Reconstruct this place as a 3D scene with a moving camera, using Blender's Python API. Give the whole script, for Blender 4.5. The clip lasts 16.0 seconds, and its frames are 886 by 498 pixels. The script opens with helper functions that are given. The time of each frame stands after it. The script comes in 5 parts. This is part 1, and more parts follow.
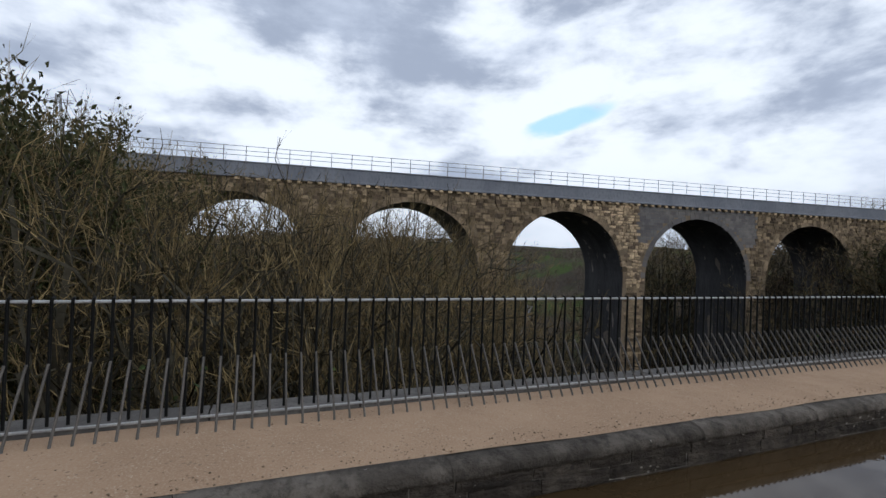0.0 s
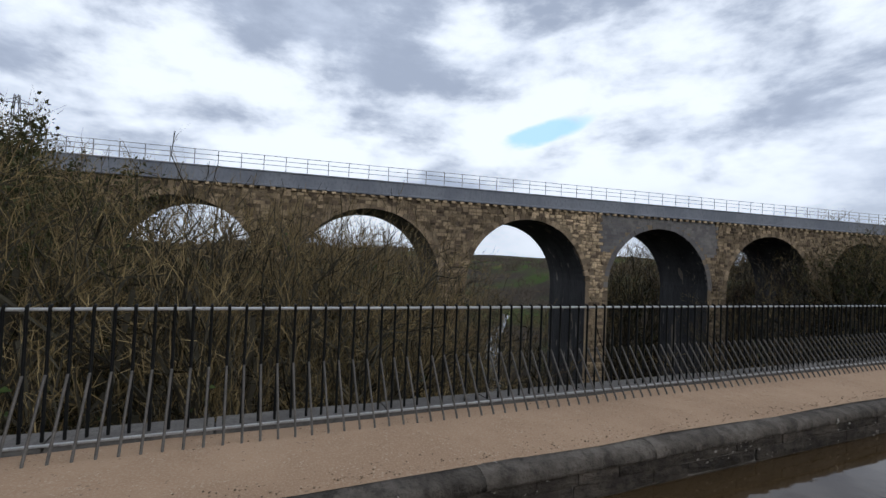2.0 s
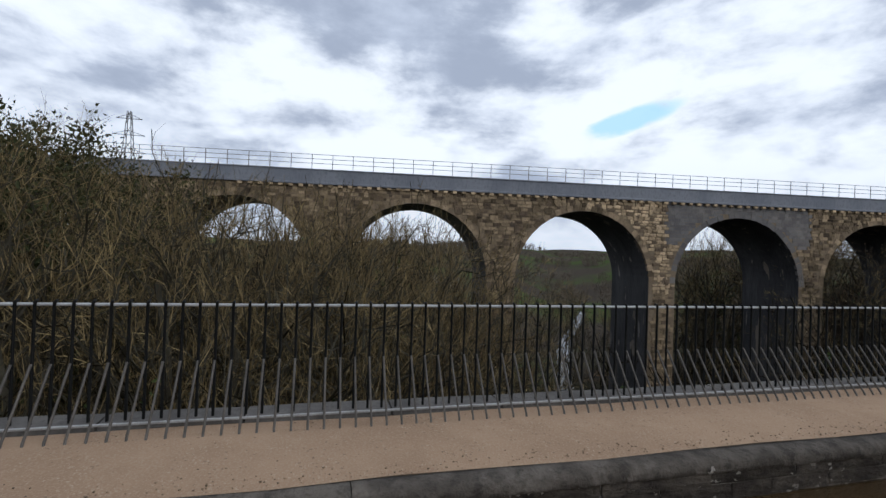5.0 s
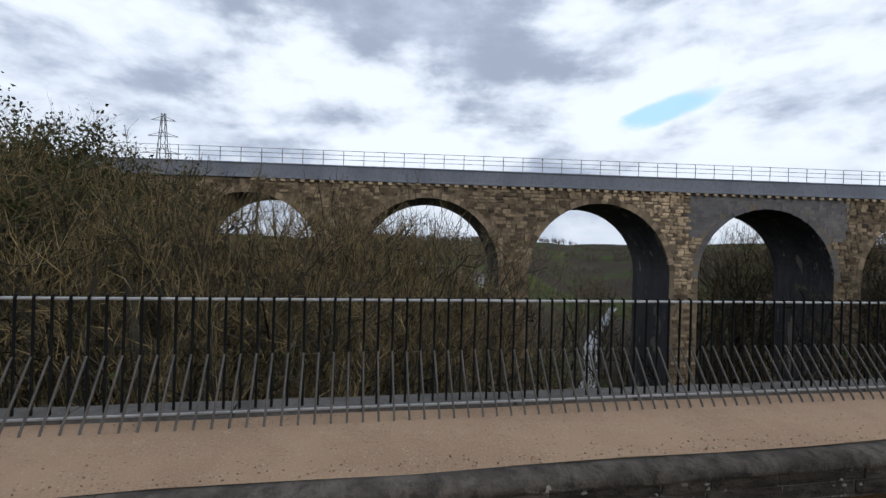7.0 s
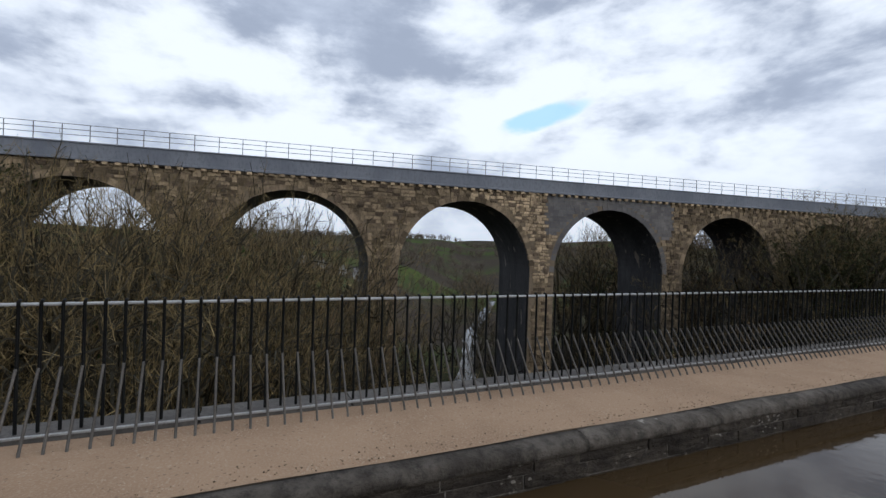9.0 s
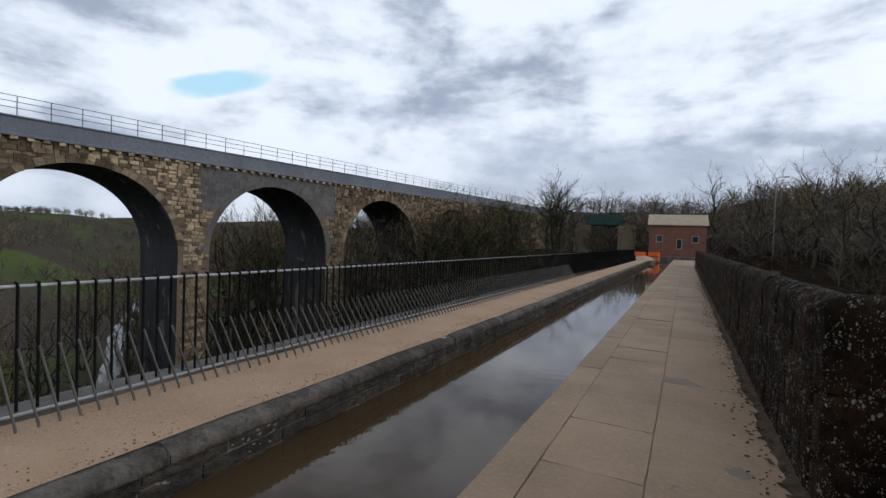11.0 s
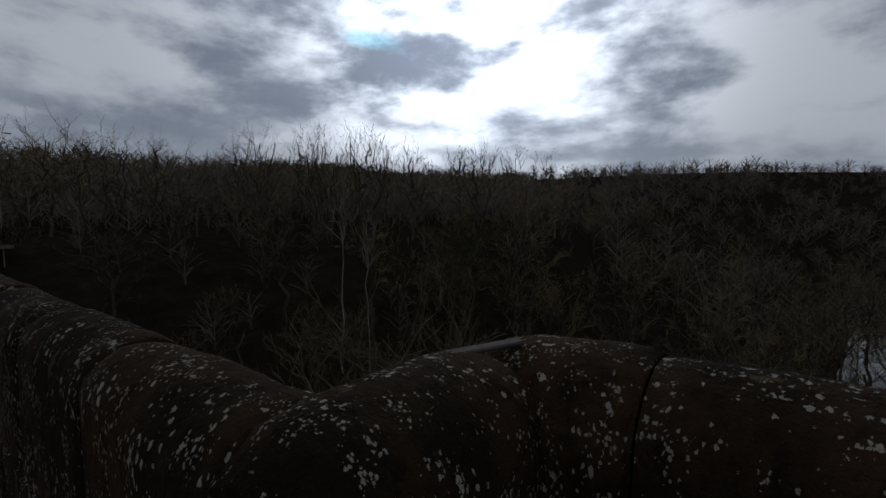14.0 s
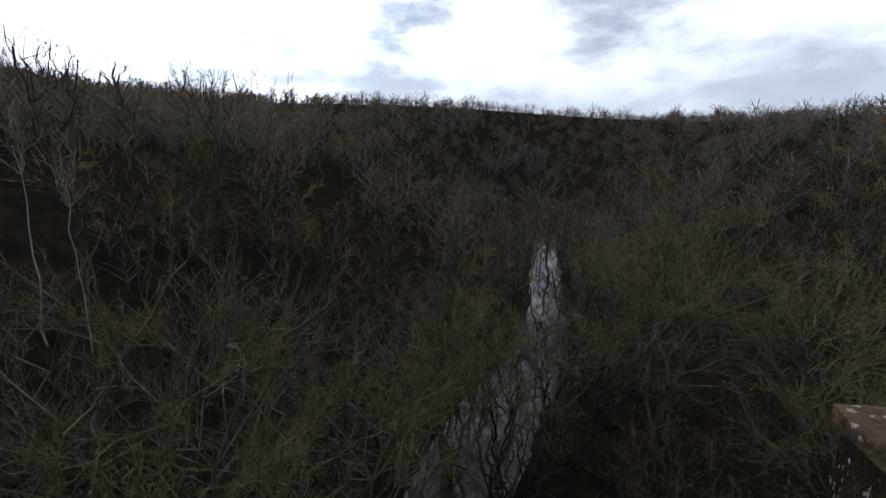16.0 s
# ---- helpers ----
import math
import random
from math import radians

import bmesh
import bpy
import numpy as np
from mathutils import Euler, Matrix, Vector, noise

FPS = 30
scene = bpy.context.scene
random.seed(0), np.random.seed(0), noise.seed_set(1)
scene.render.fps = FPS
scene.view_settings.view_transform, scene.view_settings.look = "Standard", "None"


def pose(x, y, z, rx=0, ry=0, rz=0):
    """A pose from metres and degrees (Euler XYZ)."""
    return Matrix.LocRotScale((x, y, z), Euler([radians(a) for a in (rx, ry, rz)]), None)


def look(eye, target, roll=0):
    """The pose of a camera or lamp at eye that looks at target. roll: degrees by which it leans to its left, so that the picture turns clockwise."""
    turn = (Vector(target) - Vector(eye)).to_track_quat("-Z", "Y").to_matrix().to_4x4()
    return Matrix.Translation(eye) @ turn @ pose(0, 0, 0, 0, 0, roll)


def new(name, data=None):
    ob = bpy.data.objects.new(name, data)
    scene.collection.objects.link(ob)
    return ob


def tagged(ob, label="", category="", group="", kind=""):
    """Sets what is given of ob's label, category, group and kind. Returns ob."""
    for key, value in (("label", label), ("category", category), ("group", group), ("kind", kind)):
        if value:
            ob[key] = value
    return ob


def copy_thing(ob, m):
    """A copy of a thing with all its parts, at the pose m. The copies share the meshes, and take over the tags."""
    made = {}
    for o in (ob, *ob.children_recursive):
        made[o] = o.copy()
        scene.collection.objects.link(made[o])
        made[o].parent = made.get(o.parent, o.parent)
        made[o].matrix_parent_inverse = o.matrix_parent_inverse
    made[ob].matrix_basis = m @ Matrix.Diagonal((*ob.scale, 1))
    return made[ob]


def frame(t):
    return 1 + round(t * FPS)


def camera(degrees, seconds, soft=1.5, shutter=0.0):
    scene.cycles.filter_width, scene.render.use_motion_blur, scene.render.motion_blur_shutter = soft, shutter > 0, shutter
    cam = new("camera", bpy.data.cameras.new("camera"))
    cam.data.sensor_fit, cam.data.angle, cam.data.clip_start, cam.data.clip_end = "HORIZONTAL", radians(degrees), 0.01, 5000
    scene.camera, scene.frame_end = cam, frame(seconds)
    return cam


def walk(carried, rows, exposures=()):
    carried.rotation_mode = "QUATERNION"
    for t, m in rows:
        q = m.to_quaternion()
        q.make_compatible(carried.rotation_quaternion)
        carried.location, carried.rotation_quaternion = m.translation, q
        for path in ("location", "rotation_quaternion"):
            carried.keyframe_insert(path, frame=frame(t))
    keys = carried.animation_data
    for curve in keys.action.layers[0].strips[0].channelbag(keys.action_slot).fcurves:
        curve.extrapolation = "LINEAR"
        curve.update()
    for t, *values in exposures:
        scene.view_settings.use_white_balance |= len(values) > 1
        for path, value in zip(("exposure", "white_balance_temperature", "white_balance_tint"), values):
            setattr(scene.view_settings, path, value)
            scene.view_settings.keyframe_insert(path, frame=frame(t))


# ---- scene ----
cam = camera(87.1, 16.0)

PATH = [
    (0, (-0.341, -0.482, 1.807), (-2.193, 0.274, 1.816), 2.1),
    (0.5, (-0.438, 0.148, 1.812), (-2.288, 0.907, 1.853), 1.9),
    (1, (-0.426, 0.708, 1.815), (-2.263, 1.497, 1.859), 2.0),
    (1.5, (-0.482, 1.266, 1.805), (-2.303, 2.09, 1.848), 2.5),
    (2, (-0.51, 1.841, 1.777), (-2.328, 2.674, 1.829), 2.4),
    (2.5, (-0.495, 2.365, 1.798), (-2.335, 3.148, 1.841), 2.5),
    (3, (-0.462, 2.937, 1.831), (-2.333, 3.644, 1.855), 2.1),
    (3.5, (-0.379, 3.481, 1.849), (-2.278, 4.107, 1.868), 2.0),
    (4, (-0.414, 4.074, 1.837), (-2.324, 4.669, 1.839), 2.0),
    (4.5, (-0.384, 4.644, 1.841), (-2.303, 5.21, 1.844), 1.8),
    (5, (-0.38, 5.216, 1.822), (-2.312, 5.734, 1.842), 2.0),
    (7.3, (-0.459, 7.279, 1.801), (-2.42, 7.671, 1.796), 1.6),
    (7.5, (-0.493, 7.448, 1.789), (-2.452, 7.853, 1.788), 1.7),
    (8, (-0.482, 7.913, 1.8), (-2.435, 8.344, 1.796), 1.2),
    (8.5, (-0.416, 8.434, 1.818), (-2.33, 9.015, 1.804), 1.2),
    (9, (-0.374, 8.973, 1.832), (-2.187, 9.818, 1.826), 1.9),
    (9.5, (-0.318, 9.546, 1.802), (-1.967, 10.678, 1.804), 2.4),
    (9.7, (-0.319, 9.772, 1.807), (-1.89, 11.009, 1.8), 2.2),
    (11.8, (-0.255, 12.888, 1.774), (-0.713, 14.834, 1.725), 0.9),
    (12, (-0.213, 13.11, 1.805), (-0.534, 15.084, 1.754), 0.6),
    (12.1, (-0.181, 13.229, 1.788), (-0.402, 15.216, 1.735), 0.8),
    (12.3, (-0.149, 13.476, 1.774), (-0.182, 15.475, 1.715), 0.3),
    (12.5, (-0.09, 13.712, 1.79), (0.055, 15.707, 1.747), 0.5),
    (13, (0.096, 14.227, 1.766), (0.756, 16.115, 1.741), -0.2),
    (13.5, (0.2, 14.747, 1.795), (1.364, 16.372, 1.723), -0.5),
    (14, (0.224, 15.212, 1.842), (1.777, 16.463, 1.696), -0.5),
    (14.5, (0.43, 15.77, 1.89), (2.183, 16.708, 1.672), -0.6),
    (15, (0.47, 16.19, 1.95), (2.351, 16.794, 1.634), -0.1),
    (15.5, (0.52, 16.58, 1.955), (2.442, 16.982, 1.572), 0.1),
    (16, (0.535, 16.88, 1.95), (2.466, 17.153, 1.509), 1.0),
]
walk(cam, [(t, look(eye, target, roll)) for t, eye, target, roll in PATH],
     [(0, -0.39), (9.7, -0.42), (11.8, -0.64), (12.5, -0.85), (13.2, -1.25), (13.8, -1.75), (14.4, -1.6), (15.0, -0.8), (15.5, -0.15), (16.0, -0.25)])


# ---- light ----
SUN_BEARING, SUN_ELEVATION = 55.0, 24.0
sb, se = radians(SUN_BEARING), radians(SUN_ELEVATION)
SUN_WAY = Vector((math.sin(sb) * math.cos(se), math.cos(sb) * math.cos(se), math.sin(se)))
sun = new("sun", bpy.data.lights.new("sun", "SUN"))
sun.data.energy, sun.data.angle, sun.data.color = 0.75, radians(12), (1.0, 0.93, 0.83)
sun.matrix_world = look((0, 0, 60), Vector((0, 0, 60)) - SUN_WAY)


def node(nt, kind, **values):
    n = nt.nodes.new(kind)
    for key, value in values.items():
        n.inputs[key].default_value = value
    return n


def mixed(nt, fac, a, b, blend="MIX"):
    """A colour mix; each of fac, a and b is a socket or a value."""
    n = nt.nodes.new("ShaderNodeMix")
    n.data_type, n.blend_type = "RGBA", blend
    for i, v in ((0, fac), (6, a), (7, b)):
        if isinstance(v, bpy.types.NodeSocket):
            nt.links.new(v, n.inputs[i])
        else:
            n.inputs[i].default_value = v if i == 0 else (*v, 1)
    return n.outputs[2]


def sums(nt, op, a, b=0.0, c=0.0):
    n = nt.nodes.new("ShaderNodeMath")
    n.operation = op
    for i, v in enumerate((a, b, c)):
        if isinstance(v, bpy.types.NodeSocket):
            nt.links.new(v, n.inputs[i])
        else:
            n.inputs[i].default_value = v
    return n.outputs[0]


def ramp(nt, fac, lo, hi):
    n = nt.nodes.new("ShaderNodeMapRange")
    n.interpolation_type = "SMOOTHSTEP"
    nt.links.new(fac, n.inputs[0])
    n.inputs[1].default_value, n.inputs[2].default_value = lo, hi
    return n.outputs[0]


def make_world():
    w = bpy.data.worlds.new("world")
    scene.world = w
    w.use_nodes = True
    nt = w.node_tree
    nt.nodes.clear()
    tc = nt.nodes.new("ShaderNodeTexCoord")
    sky = nt.nodes.new("ShaderNodeTexSky")
    sky.sky_type, sky.sun_disc = "NISHITA", False
    sky.sun_elevation, sky.sun_rotation = se, sb
    sep = nt.nodes.new("ShaderNodeSeparateXYZ")
    nt.links.new(tc.outputs["Generated"], sep.inputs[0])
    def clouds(scale, detail, shift, rough=0.55, warp=0.0):
        m = nt.nodes.new("ShaderNodeVectorMath")
        m.operation = "MULTIPLY_ADD"
        nt.links.new(tc.outputs["Generated"], m.inputs[0])
        m.inputs[1].default_value = (1.0, 1.0, 2.3)
        m.inputs[2].default_value = shift
        n = node(nt, "ShaderNodeTexNoise", Scale=scale, Detail=detail, Roughness=rough, Distortion=warp)
        nt.links.new(m.outputs[0], n.inputs["Vector"])
        return n.outputs["Fac"]

    big = clouds(2.0, 6.0, (3.1, 1.7, 0.4), 0.5)
    fine = clouds(4.6, 9.0, (7.7, 2.2, 5.0), 0.57, 0.1)
    puffs = sums(nt, "ADD", sums(nt, "MULTIPLY", big, 0.52), sums(nt, "MULTIPLY", fine, 0.48))
    lit = ramp(nt, puffs, 0.43, 0.575)
    near = nt.nodes.new("ShaderNodeVectorMath")
    near.operation = "DOT_PRODUCT"
    nt.links.new(tc.outputs["Generated"], near.inputs[0])
    near.inputs[1].default_value = SUN_WAY
    glow = sums(nt, "POWER", sums(nt, "MAXIMUM", near.outputs["Value"], 0.0), 19.0)
    grey = mixed(nt, ramp(nt, fine, 0.34, 0.62), (0.50, 0.59, 0.77), (0.74, 0.85, 1.06))
    cloud = mixed(nt, lit, grey, (1.22, 1.33, 1.50))
    bright = sums(nt, "ADD", 1.0, sums(nt, "MULTIPLY", glow, sums(nt, "ADD", 1.2, sums(nt, "MULTIPLY", lit, 3.4))))
    # the cloud thins out low down towards the horizon
    low = ramp(nt, sep.outputs[2], 0.02, 0.22)
    cloud = mixed(nt, sums(nt, "MULTIPLY", sums(nt, "SUBTRACT", 1.0, low), 0.55), cloud, (0.88, 0.98, 1.13))
    # ragged blue gaps, longer than high
    for way, wide, high, tilt in (((-0.767, 0.581, 0.271), 0.085, 0.021, 0.30), ((0.653, 0.679, 0.335), 0.085, 0.022, -0.12)):
        way = Vector(way).normalized()
        side = way.cross(Vector((0, 0, 1))).normalized()
        rise = side.cross(way)
        along, across = side * math.cos(tilt) + rise * math.sin(tilt), rise * math.cos(tilt) - side * math.sin(tilt)
        parts = []
        for axis, reach in ((along, wide), (across, high)):
            d = nt.nodes.new("ShaderNodeVectorMath")
            d.operation = "DOT_PRODUCT"
            nt.links.new(tc.outputs["Generated"], d.inputs[0])
            d.inputs[1].default_value = axis / reach
            parts.append(sums(nt, "POWER", sums(nt, "ABSOLUTE", d.outputs["Value"]), 2.0))
        facing = nt.nodes.new("ShaderNodeVectorMath")
        facing.operation = "DOT_PRODUCT"
        nt.links.new(tc.outputs["Generated"], facing.inputs[0])
        facing.inputs[1].default_value = way
        rag = sums(nt, "MULTIPLY", sums(nt, "SUBTRACT", 0.5, fine), 4.5)
        off = sums(nt, "ADD", sums(nt, "ADD", parts[0], parts[1]), rag)
        gap = sums(nt, "MULTIPLY", sums(nt, "SUBTRACT", 1.0, ramp(nt, off, 0.2, 1.3)), sums(nt, "GREATER_THAN", facing.outputs["Value"], 0.5))
        cloud = mixed(nt, sums(nt, "MULTIPLY", gap, 0.75), cloud, (0.50, 1.00, 1.32))
    b1 = nt.nodes.new("ShaderNodeBackground")
    nt.links.new(sky.outputs[0], b1.inputs[0])
    b1.inputs[1].default_value = 0.15
    b2 = nt.nodes.new("ShaderNodeBackground")
    nt.links.new(cloud, b2.inputs[0])
    nt.links.new(bright, b2.inputs[1])
    gaps = clouds(1.6, 5.0, (11.3, 4.1, 2.0), 0.5)
    cover = sums(nt, "SUBTRACT", 1.0, ramp(nt, gaps, 0.74, 0.86))
    ms = nt.nodes.new("ShaderNodeMixShader")
    nt.links.new(cover, ms.inputs[0])
    nt.links.new(b1.outputs[0], ms.inputs[1])
    nt.links.new(b2.outputs[0], ms.inputs[2])
    out = nt.nodes.new("ShaderNodeOutputWorld")
    nt.links.new(ms.outputs[0], out.inputs[0])


make_world()


# ---- materials ----
def mat(name, c1, c2, c3=None, scale=2.0, fine=30.0, rough=0.85, bump=0.3, depth=0.02, rnd=0.0, island=0.0,
        spots=(), metallic=0.0, wet=None, streak=1.0, gloss=0.12):
    """Two colours in patches, a third in the grain, spots of lichen or stain, and a fine relief."""
    m = bpy.data.materials.new(name)
    m.use_nodes = True
    nt = m.node_tree
    bs = nt.nodes["Principled BSDF"]
    geo = nt.nodes.new("ShaderNodeNewGeometry")
    pos = geo.outputs["Position"]
    if streak != 1.0:
        mp = nt.nodes.new("ShaderNodeVectorMath")
        mp.operation = "MULTIPLY"
        nt.links.new(pos, mp.inputs[0])
        mp.inputs[1].default_value = (1, 1, streak)
        pos = mp.outputs[0]
    a = node(nt, "ShaderNodeTexNoise", Scale=scale, Detail=6.0, Roughness=0.62)
    b = node(nt, "ShaderNodeTexNoise", Scale=fine, Detail=5.0, Roughness=0.7)
    for n in (a, b):
        nt.links.new(pos, n.inputs["Vector"])
    col = mixed(nt, ramp(nt, a.outputs[0], 0.36, 0.64), c1, c2)
    if c3:
        col = mixed(nt, sums(nt, "MULTIPLY", ramp(nt, b.outputs[0], 0.45, 0.7), 0.75), col, c3)
    if rnd:
        info = nt.nodes.new("ShaderNodeObjectInfo")
        col = mixed(nt, 1.0, col, grey_of(nt, info.outputs["Random"], rnd), "MULTIPLY")
    if island:
        col = mixed(nt, 1.0, col, grey_of(nt, geo.outputs["Random Per Island"], island), "MULTIPLY")
    for colour, size, keep, edge in spots:
        v = node(nt, "ShaderNodeTexVoronoi", Scale=size)
        wob = nt.nodes.new("ShaderNodeVectorMath")
        wob.operation = "MULTIPLY_ADD"
        rag = node(nt, "ShaderNodeTexNoise", Scale=size * 1.8, Detail=3.0, Roughness=0.7)
        nt.links.new(pos, rag.inputs["Vector"])
        nt.links.new(rag.outputs["Color"], wob.inputs[0])
        wob.inputs[1].default_value = (1.3 / size, 1.3 / size, 1.3 / size)
        nt.links.new(pos, wob.inputs[2])
        nt.links.new(wob.outputs[0], v.inputs["Vector"])
        sep = nt.nodes.new("ShaderNodeSeparateColor")
        nt.links.new(v.outputs["Color"], sep.inputs[0])
        patch = node(nt, "ShaderNodeTexNoise", Scale=max(0.4, size * 0.09), Detail=3.0)
        nt.links.new(geo.outputs["Position"], patch.inputs["Vector"])
        reach = sums(nt, "MULTIPLY", ramp(nt, sep.outputs[0], keep, 1.0), sums(nt, "MULTIPLY", ramp(nt, patch.outputs[0], 0.40, 0.60), edge * 1.25))
        on = sums(nt, "GREATER_THAN", reach, v.outputs["Distance"])
        col = mixed(nt, sums(nt, "MULTIPLY", on, 0.8), col, colour)
    nt.links.new(col, bs.inputs["Base Color"])
    bs.inputs["Roughness"].default_value, bs.inputs["Metallic"].default_value = rough, metallic
    bs.inputs["Specular IOR Level"].default_value = gloss
    if wet:
        nt.links.new(ramp_to(nt, a.outputs[0], wet, rough), bs.inputs["Roughness"])
    if bump:
        bn = nt.nodes.new("ShaderNodeBump")
        bn.inputs["Strength"].default_value, bn.inputs["Distance"].default_value = bump, depth
        nt.links.new(sums(nt, "ADD", sums(nt, "MULTIPLY", a.outputs[0], 1.5), b.outputs[0]), bn.inputs["Height"])
        nt.links.new(bn.outputs[0], bs.inputs["Normal"])
    return m


def grey_of(nt, fac, amount):
    v = sums(nt, "MULTIPLY_ADD", fac, amount, 1.0 - amount * 0.5)
    c = nt.nodes.new("ShaderNodeCombineColor")
    for i in range(3):
        nt.links.new(v, c.inputs[i])
    return c.outputs[0]


def ramp_to(nt, fac, lo, hi):
    n = nt.nodes.new("ShaderNodeMapRange")
    nt.links.new(fac, n.inputs[0])
    n.inputs[1].default_value, n.inputs[2].default_value, n.inputs[3].default_value, n.inputs[4].default_value = 0.35, 0.65, lo, hi
    return n.outputs[0]


SAND = mat("sand", (0.360, 0.241, 0.155), (0.302, 0.198, 0.126), (0.418, 0.310, 0.216), 1.1, 55, 0.95, 0.6, 0.02,
           spots=(((0.20, 0.14, 0.095), 34, 0.62, 0.36), ((0.47, 0.37, 0.27), 48, 0.6, 0.34)))
PEBBLE = mat("pebbles", (0.29, 0.205, 0.135), (0.22, 0.155, 0.105), None, 8, 60, 0.9, 0.2, island=1.3)
FLAG = mat("flagstone", (0.292, 0.201, 0.128), (0.235, 0.164, 0.107), (0.333, 0.241, 0.159), 0.7, 22, 0.75, 0.35, 0.012, rnd=0.12,
           spots=(((0.17, 0.14, 0.115), 2.3, 0.84, 0.20), ((0.45, 0.40, 0.34), 7, 0.9, 0.2)), wet=0.6)
SOIL = mat("damp_soil", (0.050, 0.036, 0.024), (0.085, 0.062, 0.040), (0.030, 0.024, 0.017), 6, 40, 0.95, 0.8, 0.02, island=0.8)
BED = mat("path_bed", (0.19, 0.15, 0.115), (0.24, 0.19, 0.145), None, 3, 30, 0.95, 0.5)
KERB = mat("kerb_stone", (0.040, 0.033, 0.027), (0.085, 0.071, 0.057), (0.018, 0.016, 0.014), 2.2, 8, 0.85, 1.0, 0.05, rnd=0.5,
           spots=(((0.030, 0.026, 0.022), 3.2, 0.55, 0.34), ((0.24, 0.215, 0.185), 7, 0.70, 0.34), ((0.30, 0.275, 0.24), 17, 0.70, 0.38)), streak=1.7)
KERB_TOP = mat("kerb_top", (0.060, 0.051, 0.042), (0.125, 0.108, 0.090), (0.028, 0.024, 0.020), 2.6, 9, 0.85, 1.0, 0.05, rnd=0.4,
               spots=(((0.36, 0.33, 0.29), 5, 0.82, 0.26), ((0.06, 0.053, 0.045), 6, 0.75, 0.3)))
MORTAR = mat("lime_mortar", (0.20, 0.18, 0.155), (0.11, 0.098, 0.085), (0.27, 0.25, 0.22), 2.5, 18, 0.95, 0.6, 0.01)
LEDGE = mat("ledge_stone", (0.098, 0.090, 0.083), (0.143, 0.131, 0.120), (0.068, 0.064, 0.056), 2, 20, 0.85, 0.4, rnd=0.2)
IRON = mat("black_iron", (0.005, 0.005, 0.005), (0.007, 0.007, 0.006), (0.012, 0.011, 0.010), 5, 60, 0.55, 0.15, 0.002, metallic=0.1, gloss=0.05)
# paler copy of the railing iron, with the light on the stays in its colour
LIT_IRON = mat("lit_iron", (0.080, 0.073, 0.064), (0.115, 0.103, 0.090), (0.054, 0.049, 0.045), 5, 60, 0.5, 0.15, 0.002, metallic=0.1)
RAILTOP = mat("galvanised_rail", (0.336, 0.336, 0.328), (0.416, 0.416, 0.408), (0.240, 0.240, 0.232), 6, 50, 0.42, 0.1, 0.002, metallic=0.35)
STEEL = mat("grey_steel", (0.13, 0.135, 0.14), (0.18, 0.18, 0.18), (0.10, 0.08, 0.07), 4, 40, 0.5, 0.1, 0.002, metallic=0.4)
GRIT = mat("gritstone", (0.012, 0.008, 0.005), (0.034, 0.020, 0.011), (0.006, 0.0045, 0.003), 2.2, 13, 0.9, 1.0, 0.035, rnd=0.3,
           spots=(((0.06, 0.042, 0.022), 9, 0.85, 0.30), ((0.30, 0.28, 0.23), 30, 0.80, 0.36), ((0.27, 0.25, 0.21), 62, 0.62, 0.42), ((0.25, 0.23, 0.19), 125, 0.55, 0.46)), streak=0.6, gloss=0.04)
# the same gritstone in lighter brown, with light on a top face put in
GRIT_LIT = mat("gritstone_lit_top", (0.105, 0.074, 0.046), (0.060, 0.042, 0.027), (0.028, 0.020, 0.015), 6, 24, 0.9, 0.9, 0.02,
                 spots=(((0.27, 0.25, 0.21), 40, 0.72, 0.38),), gloss=0.05)
STONE = mat("viaduct_stone", (0.375, 0.278, 0.172), (0.275, 0.205, 0.128), (0.135, 0.100, 0.070), 0.9, 5, 0.92, 0.9, 0.08, rnd=0.8, island=1.15,
            spots=(((0.075, 0.058, 0.046), 1.6, 0.72, 0.42),))
CORE = mat("viaduct_mortar", (0.165, 0.125, 0.084), (0.21, 0.16, 0.108), (0.10, 0.08, 0.058), 0.5, 6, 0.95, 0.5, 0.04)
RINGS = mat("voussoir_stone", (0.26, 0.193, 0.122), (0.165, 0.122, 0.080), (0.090, 0.068, 0.050), 1.3, 8, 0.92, 0.9, 0.07, rnd=1.1)
DARKSTONE = mat("brown_viaduct_stone", (0.135, 0.098, 0.064), (0.085, 0.062, 0.043), (0.050, 0.038, 0.029), 0.9, 6, 0.92, 0.9, 0.08, island=0.9)
SOFFIT = mat("dark_brick", (0.020, 0.020, 0.022), (0.046, 0.044, 0.046), (0.012, 0.012, 0.012), 0.5, 5, 0.7, 0.9, 0.06,
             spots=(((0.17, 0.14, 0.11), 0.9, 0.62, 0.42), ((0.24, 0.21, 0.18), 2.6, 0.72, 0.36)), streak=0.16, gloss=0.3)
BLUEBRICK = mat("engineering_brick", (0.115, 0.108, 0.105), (0.155, 0.140, 0.128), (0.085, 0.08, 0.08), 0.6, 9, 0.75, 0.4, 0.02, island=0.4, rnd=0.3)
PARAPET = mat("blue_grey_parapet", (0.150, 0.160, 0.182), (0.195, 0.205, 0.225), (0.12, 0.125, 0.135), 0.35, 5, 0.8, 0.35, 0.02, streak=0.5)
BARK = mat("bark", (0.037, 0.031, 0.022), (0.055, 0.048, 0.034), (0.029, 0.031, 0.018), 1.5, 14, 0.95, 0.6, 0.03, rnd=0.4)
TWIG = mat("twigs_olive", (0.195, 0.143, 0.066), (0.122, 0.086, 0.040), (0.235, 0.186, 0.097), 0.5, 6, 0.9, 0.0, rnd=0.5, island=0.9)
